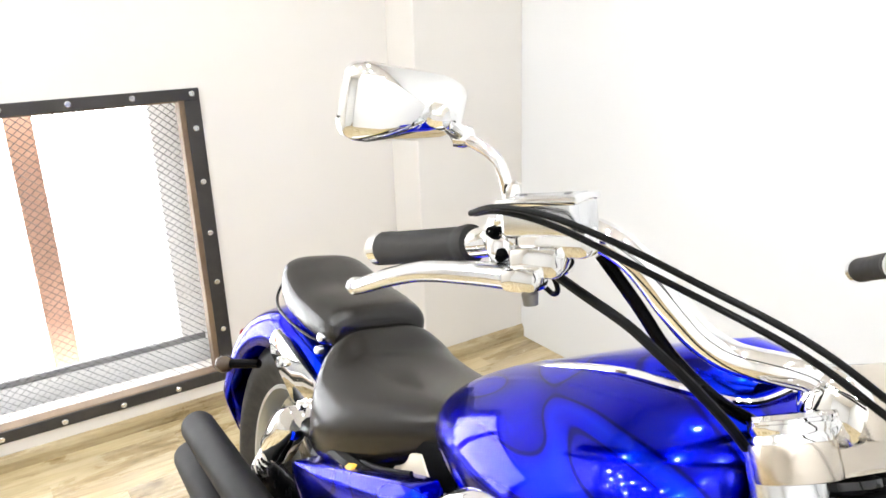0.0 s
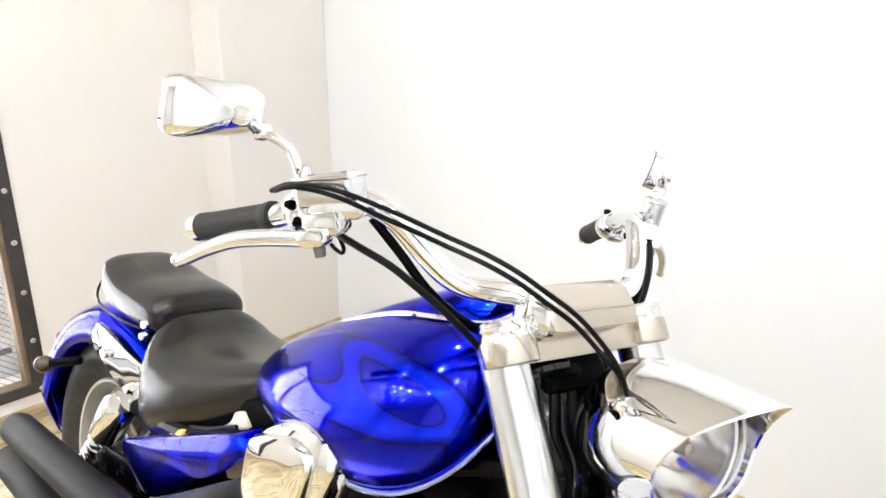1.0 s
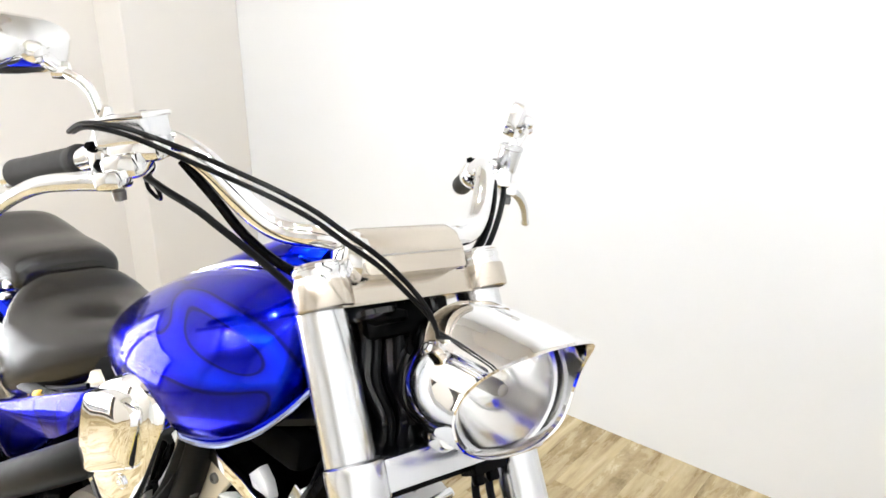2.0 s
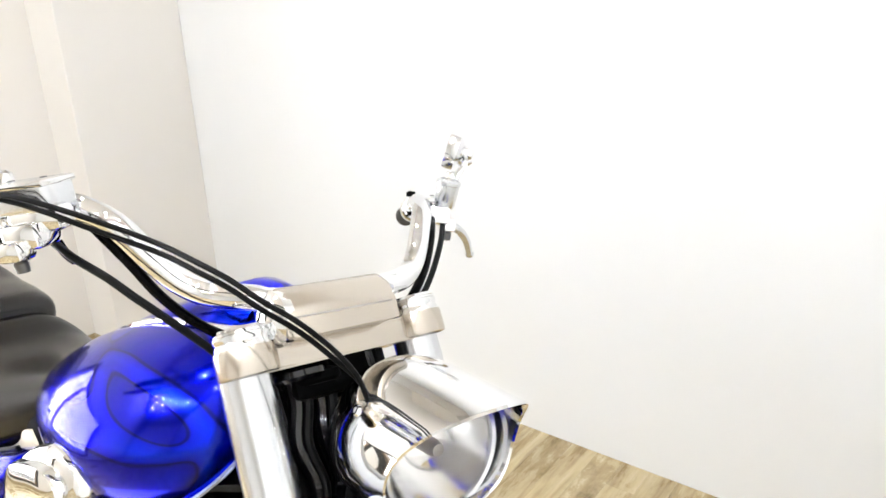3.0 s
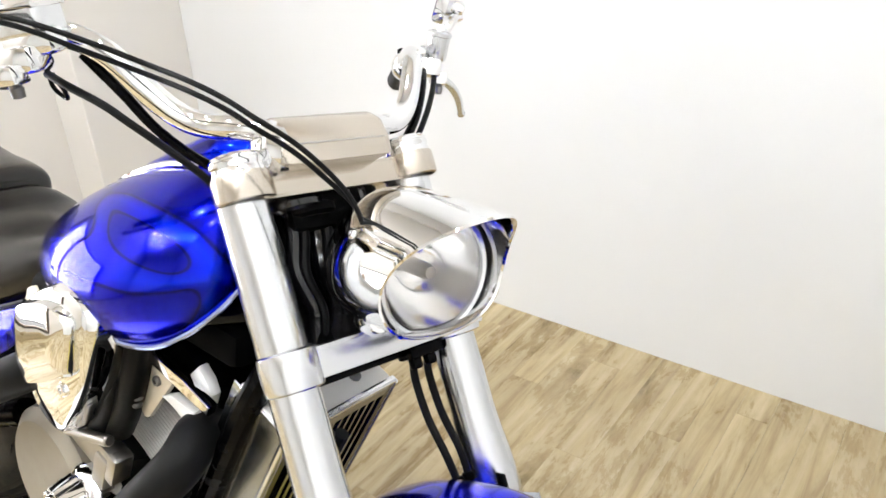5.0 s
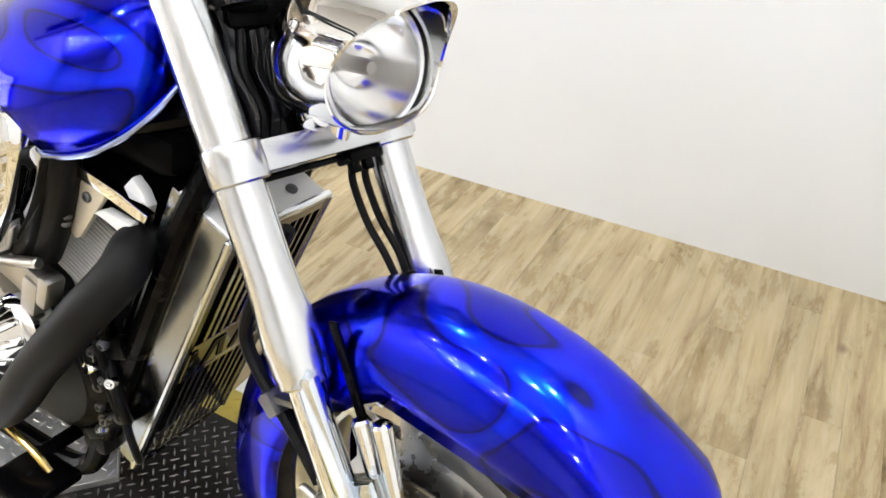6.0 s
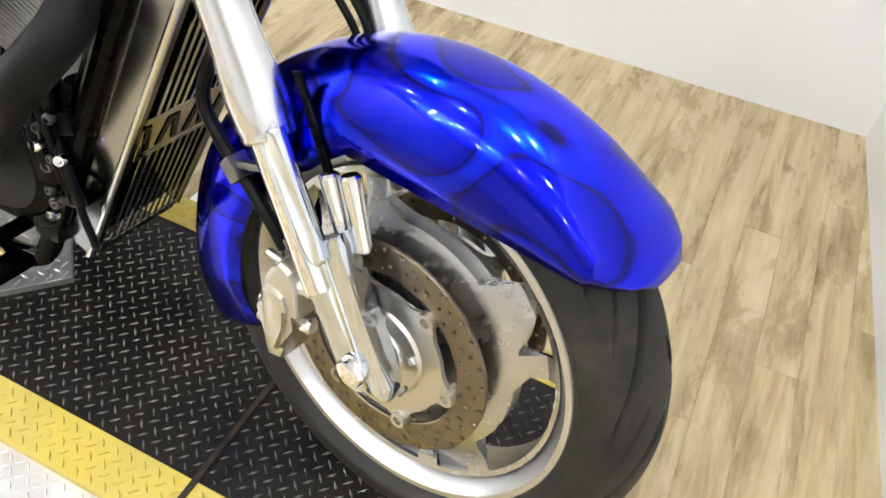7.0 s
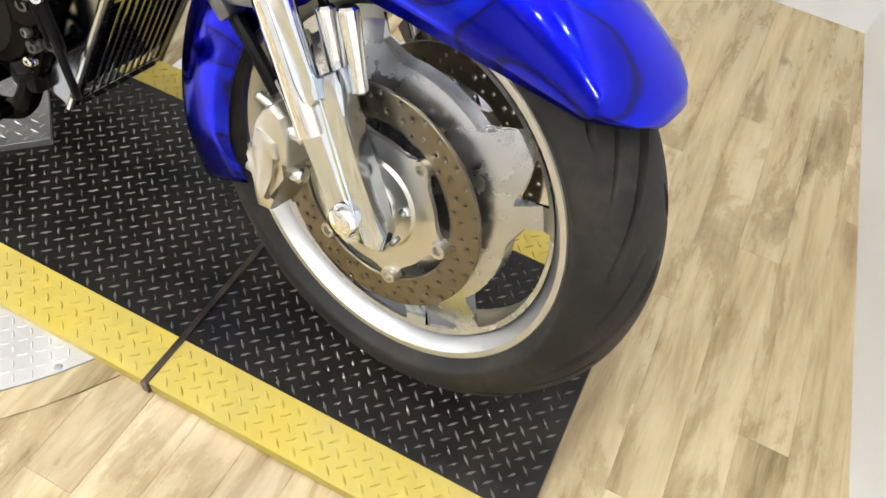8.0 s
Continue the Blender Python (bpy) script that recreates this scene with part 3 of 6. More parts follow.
# -- wheels --
def wheel(prefix, centre, width, place, put, rs=1.0):
    bm = fresh()
    h = width / 2
    lathe(bm, [(r * rs, y) for r, y in [(0.236, -h * 0.80), (0.240, -h * 0.74), (0.236, -h * 0.66), (0.229, -h * 0.62), (0.218, -h * 0.42), (0.210, 0), (0.218, h * 0.42), (0.229, h * 0.62), (0.236, h * 0.66), (0.240, h * 0.74),
               (0.236, h * 0.80), (0.2285, h * 0.79), (0.223, h * 0.68), (0.2115, h * 0.42), (0.205, 0), (0.2115, -h * 0.42), (0.223, -h * 0.68), (0.2285, -h * 0.79)]], 96, centre, (0, 1, 0), True)
    rim = put(prefix + "_wheel", bm, RIMSAT, None, "polished aluminium wheel with swept blade spokes")
    # one polished dish that runs out into swept blades, pierced by four long and four small openings
    def inner(d):
        d = (d + 39) % 90
        if d <= 56:
            return 0.202 - 0.042 * min(1, d / 5) + 0.018 * max(0.0, (d - 46) / 10) ** 1.5
        if d <= 66:
            return 0.178 - 0.012 * (d - 56) / 10
        return 0.166 + 0.036 * min(1, (d - 66) / 14)
    bm = fresh()
    marks = sorted({q + 90 * k for k in range(4) for q in [-39 + 56 * i / 28 for i in range(29)] + [17 + i for i in range(1, 10)] + [26.5 + 14.5 * i / 8 for i in range(1, 9)] + [43, 45, 47, 49]})
    cols = []
    for d in marks:
        a, ri = radians(d), inner(d)
        radii = [0.045, 0.08, 0.115, max(0.12, ri - 0.012), ri, 0.2065, 0.213]
        ys = [0.054 - 0.030 * max(0.0, (r - 0.10) / 0.11) ** 1.2 for r in radii]
        cols.append([[bm.verts.new(Vector(centre) + V(r * rs * math.cos(a), -y if s < 0 else y - 0.056, r * rs * math.sin(a))) for r, y in zip(radii, ys)] for s in (-1, 1)])
    def gap(k, i):
        d = ((marks[k] + marks[(k + 1) % len(marks)] + (360 if k == len(marks) - 1 else 0)) / 2 + 39) % 90
        return i == 4 and (d < 56 or 65.5 < d < 80)
    nk = len(marks)
    for k in range(nk):
        a, b = cols[k], cols[(k + 1) % nk]
        for i in range(6):
            if gap(k, i):
                bm.faces.new((a[0][i], b[0][i], b[1][i], a[1][i]))
                bm.faces.new((a[0][i + 1], b[0][i + 1], b[1][i + 1], a[1][i + 1]))
                if not gap((k - 1) % nk, i):
                    bm.faces.new((a[0][i], a[0][i + 1], a[1][i + 1], a[1][i]))
                if not gap((k + 1) % nk, i):
                    bm.faces.new((b[0][i], b[0][i + 1], b[1][i + 1], b[1][i]))
            else:
                for s in (0, 1):
                    bm.faces.new((a[s][i], a[s][i + 1], b[s][i + 1], b[s][i]))
    put("wheel_dish", bm, DISHALU, rim, "polished dish with swept blade spokes")
    bm = fresh()
    lathe(bm, [(0.014, -0.090), (0.024, -0.090), (0.026, -0.087), (0.026, -0.083), (0.034, -0.082), (0.036, -0.079), (0.036, -0.070), (0.050, -0.060), (0.058, -0.035), (0.058, 0.035), (0.050, 0.060), (0.027, 0.066), (0.027, 0.08), (0.014, 0.085)], 40, centre, (0, 1, 0), True)
    put("hub", bm, POLISH, rim, "stepped bright hub")
    # tyre, with swept tread grooves cut into the crown
    bm = fresh()
    n, m = (384, 66) if rs == 1.0 else (192, 40)
    tw, R0, R1 = width / 2 * 1.02, 0.236 * rs, 0.317
    hgt = 0.066 if rs == 1.0 else (R1 - R0) * 0.62
    cols = []
    for k in range(n):
        col = []
        for i in range(m + 1):
            s = -1 + 2 * i / m
            ang = s * math.pi * 0.60
            y = math.sin(ang) * tw if abs(s) < 0.833 else math.copysign(tw, s) * (1 - (abs(s) - 0.833) * 1.6)
            rr = R1 - hgt + hgt * math.cos(ang) if abs(s) < 0.833 else R0 + (R1 - hgt - R0) * (1 - abs(s)) / 0.167
            q = abs(s) / 0.833
            # the mesh itself sweeps back along the grooves, so that each groove follows its own columns
            a = 2 * math.pi * k / n - 0.95 * min(q, 0.70) ** 1.3
            ph = (k * 12 / n + (0.5 if s > 0 else 0)) % 1.0
            cutd = 0.0
            if abs(ph - 0.5) < 0.075 and 0.05 < q < 0.66:
                cutd = min(1, (q - 0.05) * 16, (0.66 - q) * 16)
            elif (ph < 0.06 or ph > 0.97) and 0.30 < q < 0.62:
                cutd = min(1, (q - 0.30) * 16, (0.62 - q) * 16)
            rr -= 0.0105 * cutd
            col.append(bm.verts.new(Vector(centre) + V(rr * math.cos(a), y, rr * math.sin(a))))
        cols.append(col)
    for k in range(n):
        a, b = cols[k], cols[(k + 1) % n]
        for i in range(m):
            bm.faces.new((a[i], a[i + 1], b[i + 1], b[i]))
    put("tyre", bm, TYRE, rim, "black road tyre with swept grooves")
    return rim


front_wheel = wheel("front", AXLE, 0.128, LEAN, F)


def brake_disc(side, put, rim, centre, r_out=0.144):
    y = 0.072 * side
    bm = fresh()
    n = 180
    radii = [0.106, 0.1100, 0.1155, 0.1190, 0.1245, 0.1280, 0.1335, 0.1370, 0.1425, r_out]
    grid = [[bm.verts.new(Vector(centre) + V(r * math.cos(2 * math.pi * k / n), y, r * math.sin(2 * math.pi * k / n))) for r in radii] for k in range(n)]
    for k in range(n):
        for i in range(len(radii) - 1):
            ph = k % 12
            if (i, ph) in ((1, 1), (3, 5), (5, 3), (7, 7), (3, 10), (7, 0)):
                continue
            a, b = grid[k], grid[(k + 1) % n]
            bm.faces.new((a[i], a[i + 1], b[i + 1], b[i]))
    disc = put("brake_disc", bm, DISC, rim, "drilled steel brake disc", solid=0.005)
    bm = fresh()
    o = Vector(centre) + V(0, y, 0)
    s = side
    lathe(bm, [(0.028, 0.005 * s), (0.058, 0.007 * s), (0.062, 0.002 * s), (0.066, -0.003 * s), (0.030, -0.003 * s)], 60, o, (0, 1, 0), True)
    petals = []
    for k in range(120):
        a = 2 * math.pi * k / 120
        r = 0.088 + 0.014 * max(0.0, math.cos(6 * (a - radians(-3)))) ** 1.5
        petals.append((r * math.cos(a), r * math.sin(a)))
    prism(bm, petals, 0.006, Matrix.Translation(o), 0.0015)
    put("disc_carrier", bm, CREAM, rim, "cream anodised carrier")
    for k in range(6):
        a = radians(-3 + 60 * k)
        bm = fresh()
        lathe(bm, [(0.0, 0.003 * s), (0.005, 0.003 * s), (0.006, 0.009 * s), (0.010, 0.009 * s), (0.011, 0.004 * s), (0.011, -0.005 * s)], 16, o + V(0.099 * math.cos(a), 0, 0.099 * math.sin(a)), (0, 1, 0))
        put("rivet", bm, CREAM, rim)
    for k in range(5):
        bm = fresh()
        a = radians(20 + 72 * k)
        bolt(bm, o + V(0.050 * math.cos(a), 0.005 * s, 0.050 * math.sin(a)), (0, s, 0), 0.007, 0.006)
        put("disc_bolt", bm, POLISH, rim)
    return disc


brake_disc(-1, F, front_wheel, AXLE)
brake_disc(1, F, front_wheel, AXLE)

# -- front fork: both legs lie on the raked steering axis --
RAKE = V(-0.515, 0, 0.857).normalized()


def on_fork(s, y):
    """A point s along a leg; the tubes sit a little behind the axle line."""
    return AXLE + RAKE * s + V(-0.006 - 0.030 * max(0.0, 0.7 - s), y - 0.005, 0)


def fork_leg(y, side):
    bm = fresh()
    a = on_fork(0.262, y)
    lathe(bm, [(0.016, 0.0), (0.0275, 0.0), (0.0298, 0.003), (0.0298, 0.012), (0.0312, 0.016), (0.0322, 0.05), (0.0305, 0.075), (0.0280, 0.10), (0.0268, 0.13), (0.0268, 0.438), (0.0, 0.438)], 40, a, RAKE)
    leg = F("fork_leg", bm, POLISH, None, "polished aluminium fork tube")
    bm = fresh()
    lathe(bm, [(0.0, 0.0), (0.0195, 0.0), (0.020, 0.004), (0.020, 0.19), (0.0, 0.19)], 32, on_fork(0.085, y), RAKE)
    F("slider", bm, CHROME, leg, "bright chrome slider")
    bm = fresh()
    lathe(bm, [(0.027, 0.0), (0.0290, 0.002), (0.0290, 0.006), (0.0278, 0.008), (0.0278, 0.010), (0.0290, 0.012), (0.0290, 0.016), (0.0278, 0.017), (0.0278, 0.019), (0.0290, 0.020), (0.026, 0.023), (0.0, 0.024)], 40, on_fork(0.709, y), RAKE)
    F("fork_cap", bm, CHROME, leg, "ribbed chrome fork cap")
    # lower casting: a bright guard bar beside the slider, a faceted blade and a wing down to the axle
    m = Matrix.Translation(AXLE + V(0, y, 0)) @ Matrix((V(0.857, 0, 0.515), V(0, 1, 0), V(-0.515, 0, 0.857))).transposed().to_4x4()
    bm = fresh()
    prism(bm, [(-0.006, 0.140), (0.006, 0.132), (0.018, 0.140), (0.020, 0.160), (0.020, 0.285), (-0.010, 0.285), (-0.010, 0.160)], 0.014, m @ Matrix.Translation((0.004, 0.020 * side, 0)), 0.005)
    F("slider_guard", bm, BLADE, leg, "bright flat slider guard")
    bm = fresh()
    rings = []
    for z, x0, x1, d in ((-0.032, -0.014, 0.016, 0.016), (-0.020, -0.022, 0.022, 0.019), (0.02, -0.026, 0.020, 0.019), (0.06, -0.030, 0.018, 0.017), (0.11, -0.036, 0.020, 0.017), (0.152, -0.038, 0.024, 0.018)):
        xm = x0 * 0.45 + x1 * 0.55
        rings.append([m @ V(x, w, z) for x, w in ((x0, -d * 0.7), (x0 * 0.9, -d), (x1 * 0.9, -d), (x1, -d * 0.7), (x1, d * 0.7), (xm + (x1 - xm) * 0.8, d), (xm, d * 0.72), (x0 * 0.86, d), (x0, d * 0.7))] if side > 0 else
                     [m @ V(x, w, z) for x, w in ((x0, d * 0.7), (x0 * 0.9, d), (x1 * 0.9, d), (x1, d * 0.7), (x1, -d * 0.7), (xm + (x1 - xm) * 0.8, -d), (xm, -d * 0.72), (x0 * 0.86, -d), (x0, -d * 0.7))])
    skin(bm, rings)
    F("axle_clamp", bm, BLADE, leg, "polished blade-shaped axle clamp")
    bm = fresh()
    prism(bm, [(0.012, -0.034), (0.036, -0.040), (0.047, -0.022), (0.046, 0.02), (0.044, 0.07), (0.045, 0.12), (0.050, 0.152), (0.049, 0.166), (0.016, 0.160), (0.020, 0.08)], 0.028, m @ Matrix.Translation((0.0, 0.004 * side, 0)), 0.006)
    F("mount_rib", bm, BLADE, leg, "polished mounting wing")
    for k in (0, 1):
        bm = fresh()
        bolt(bm, m @ V(0.046 - 0.018 * k, 0.0, -0.030 - 0.008 * k), m.to_3x3() @ V(0.6, 0, -0.8), 0.0075, 0.006)
        F("pinch_bolt", bm, STEELDARK, leg)
    bm = fresh()
    lathe(bm, [(0.0, 0.0), (0.020, 0.0), (0.020, 0.006), (0.017, 0.012), (0.010, 0.015), (0.0, 0.016)], 24, AXLE + V(0, y + side * 0.017, 0), (0, side, 0))
    F("axle_cap", bm, CHROME, leg, "domed chrome axle cap")
    # twin chrome mounting covers under the fender edge
    for dx in (0.0, 0.027):
        bm = fresh()
        a, b = V(-0.080 + dx, y - side * 0.008, 0.520 + dx * 0.45), V(-0.046 + dx * 0.8, y - side * 0.008, 0.446 + dx * 0.5)
        rod(bm, a + (a - b) * 0.12, b, 0.0118, 20, 0.003, 0.0088)
        F("fender_mount", bm, CHROME, leg, "tapered chrome fender mount")
    return leg


fork_leg(-0.105, -1)
fork_leg(0.118, 1)

# brake calipers behind the legs
def caliper(side):
    y = 0.100 * side
    m = Matrix.Translation((0, y, 0))
    bm = fresh()
    prism(bm, [(-0.132, 0.392), (-0.120, 0.402), (-0.104, 0.394), (-0.092, 0.368), (-0.086, 0.336), (-0.098, 0.322), (-0.102, 0.276), (-0.108, 0.256), (-0.130, 0.250), (-0.138, 0.270), (-0.142, 0.322), (-0.148, 0.338), (-0.142, 0.370)], 0.056, m, 0.008)
    cal = F("brake_caliper", bm, CREAM, None, "cream-coloured cast brake caliper")
    bm = fresh()
    prism(bm, [(-0.134, 0.366), (-0.106, 0.362), (-0.098, 0.345), (-0.106, 0.318), (-0.108, 0.278), (-0.126, 0.272), (-0.132, 0.318), (-0.138, 0.344)], 0.012, m @ Matrix.Translation((0, 0.0290 * side, 0)), 0.004)
    F("caliper_rib", bm, CREAM, cal)
    for x, z, r in ((-0.134, 0.318, 0.0065), (-0.136, 0.288, 0.007), (-0.126, 0.392, 0.006)):
        bm = fresh()
        rod(bm, (x, y + 0.012 * side, z), (x - 0.024, y + 0.014 * side, z + 0.004), r, 12, 0.002)
        F("caliper_bolt", bm, CAST, cal)
    for x, z in ((-0.104, 0.372), (-0.100, 0.318)):
        bm = fresh()
        rod(bm, (x, y + 0.010 * side, z), (x + 0.026, y + 0.010 * side, z + 0.006), 0.011, 14, 0.003)
        F("caliper_sleeve", bm, POLISH, cal)
    bm = fresh()
    prism(bm, [(-0.126, 0.425), (-0.098, 0.398), (-0.070, 0.405), (-0.064, 0.430), (-0.092, 0.448), (-0.112, 0.460)], 0.018, m @ Matrix.Translation((0, 0.008 * side, 0)), 0.004)
    F("caliper_bracket", bm, CAST, cal)


caliper(-1)
caliper(1)

# -- fork yokes --
def yoke(name, s, y0, y1, fore, aft, thick, material, label, shift=0.0):
    """A plate across both legs, square to the steering axis, with rounded ends."""
    across = V(0.857, 0, 0.515)
    m = Matrix((across, V(0, 1, 0), RAKE)).transposed().to_4x4()
    m.translation = on_fork(s, 0.0) + across * shift
    out = []
    for k in range(9):
        a = math.pi / 2 * k / 8
        out.append((fore - 0.018 + 0.018 * math.cos(a), y1 - 0.018 + 0.018 * math.sin(a)))
    for k in range(9):
        a = math.pi / 2 + math.pi / 2 * k / 8
        out.append((-aft + 0.03 + 0.03 * math.cos(a), y1 - 0.03 + 0.03 * math.sin(a)))
    for k in range(9):
        a = math.pi + math.pi / 2 * k / 8
        out.append((-aft + 0.03 + 0.03 * math.cos(a), y0 + 0.03 + 0.03 * math.sin(a)))
    for k in range(9):
        a = 1.5 * math.pi + math.pi / 2 * k / 8
        out.append((fore - 0.018 + 0.018 * math.cos(a), y0 + 0.018 + 0.018 * math.sin(a)))
    bm = fresh()
    lo = [bm.verts.new(m @ V(a, b, -thick / 2)) for a, b in out]
    hi = [bm.verts.new(m @ V(a, b, thick / 2)) for a, b in out]
    f1, f2 = bm.faces.new(lo[::-1]), bm.faces.new(hi)
    for i in range(len(out)):
        j = (i + 1) % len(out)
        bm.faces.new((lo[i], lo[j], hi[j], hi[i]))
    bmesh.ops.bevel(bm, geom=list(set(f1.edges) | set(f2.edges)), offset=0.004, segments=2, affect="EDGES", profile=0.5)
    return F(name, bm, material, None, label), m


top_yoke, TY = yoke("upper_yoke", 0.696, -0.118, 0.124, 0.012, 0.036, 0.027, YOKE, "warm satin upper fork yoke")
low_yoke, LY = yoke("lower_yoke", 0.506, -0.124, 0.156, 0.024, 0.036, 0.032, POLISH, "polished lower fork yoke")
for y in (-0.105, 0.118):
    bm = fresh()
    lathe(bm, [(0.028, 0.0), (0.0312, 0.002), (0.0320, 0.006), (0.0320, 0.036), (0.0312, 0.040), (0.028, 0.042)], 36, on_fork(0.484, y), RAKE, True)
    F("clamp_collar", bm, POLISH, low_yoke)
    bm = fresh()
    lathe(bm, [(0.027, 0.0), (0.0305, 0.001), (0.0312, 0.004), (0.0312, 0.025), (0.0305, 0.028), (0.027, 0.029)], 36, on_fork(0.683, y), RAKE, True)
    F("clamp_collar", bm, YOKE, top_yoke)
# handlebar clamp cover: a rounded bar on top of the yoke
bm = fresh()
m = TY @ Matrix.Translation((0.014, -0.006, 0.037))
out = [(0.030, -0.026), (0.032, -0.004), (0.026, 0.018), (0.012, 0.030), (-0.010, 0.032), (-0.026, 0.022), (-0.033, 0.002), (-0.032, -0.026)]
skin(bm, [[m @ V(a * s, y, b * s) for a, b in out] for y, s in ((-0.070, 0.86), (-0.066, 0.95), (-0.061, 0.98), (0.061, 0.98), (0.066, 0.95), (0.070, 0.86))])
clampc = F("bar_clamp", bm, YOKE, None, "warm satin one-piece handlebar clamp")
bm = fresh()
lathe(bm, [(0, 0.012), (0.010, 0.012), (0.022, 0.008), (0.030, 0.0), (0.030, -0.010)], 32, m @ V(0.0, -0.069, 0.0), m.to_3x3() @ V(0, -1, 0))
F("end_cap", bm, CHROME, clampc, "chrome end cap")
bm = fresh()
box(bm, (0.003, 0.124, 0.0016), m @ Matrix.Translation((0.0305, 0.0, -0.006)), 0)
F("clamp_seam", bm, CAST, clampc)
bm = fresh()
back = V(0.857, 0, 0.515) * -0.052
rod(bm, on_fork(0.50, 0.007) + back, on_fork(0.69, 0.007) + back, 0.033, 28, 0.004)
F("steering_stem", bm, BLACK, None, "black steering head")

# -- handlebar --
BAR_R = [(-0.386, -0.060, 0.966), (-0.398, -0.090, 0.970), (-0.430, -0.118, 0.968), (-0.450, -0.140, 0.978), (-0.464, -0.163, 1.000), (-0.488, -0.192, 1.034), (-0.520, -0.222, 1.048), (-0.552, -0.250, 1.036), (-0.596, -0.281, 1.014), (-0.706, -0.320, 0.978)]
BAR_L = [(-0.386, 0.060, 0.964), (-0.394, 0.095, 0.962), (-0.406, 0.126, 0.966), (-0.424, 0.153, 0.982), (-0.448, 0.178, 1.008), (-0.474, 0.202, 1.026), (-0.506, 0.226, 1.028), (-0.545, 0.254, 1.018), (-0.590, 0.288, 1.002), (-0.690, 0.362, 0.962)]
bm = fresh()
tube(bm, list(reversed(BAR_R)) + BAR_L, 0.0135, 20)
bars = F("handlebar", bm, CHROME, None, "chrome pull-back handlebar")


def grip(a, b, name="grip"):
    d = (Vector(b) - Vector(a)).normalized()
    L = (Vector(b) - Vector(a)).length
    bm = fresh()
    prof = [(0.0130, 0.0), (0.0172, 0.0), (0.0178, 0.004), (0.0168, 0.012)]
    for k in range(12):
        prof += [(0.0162, 0.014 + k * (L - 0.03) / 12), (0.0159, 0.018 + k * (L - 0.03) / 12)]
    prof += [(0.0168, L - 0.012), (0.0168, L), (0.0, L)]
    lathe(bm, prof, 28, a, d)
    g = F(name, bm, RUBBER, bars, "ribbed black rubber grip")
    bm = fresh()
    lathe(bm, [(0.0, 0.016), (0.013, 0.016), (0.0170, 0.012), (0.0170, 0.0), (0.0, 0.0)], 24, Vector(a) + d * L, d)
    F("bar_end", bm, CHROME, bars, "chrome bar end")


grip((-0.596, -0.281, 1.014), (-0.708, -0.321, 0.977))
grip((-0.600, 0.296, 0.998), (-0.692, 0.364, 0.961))


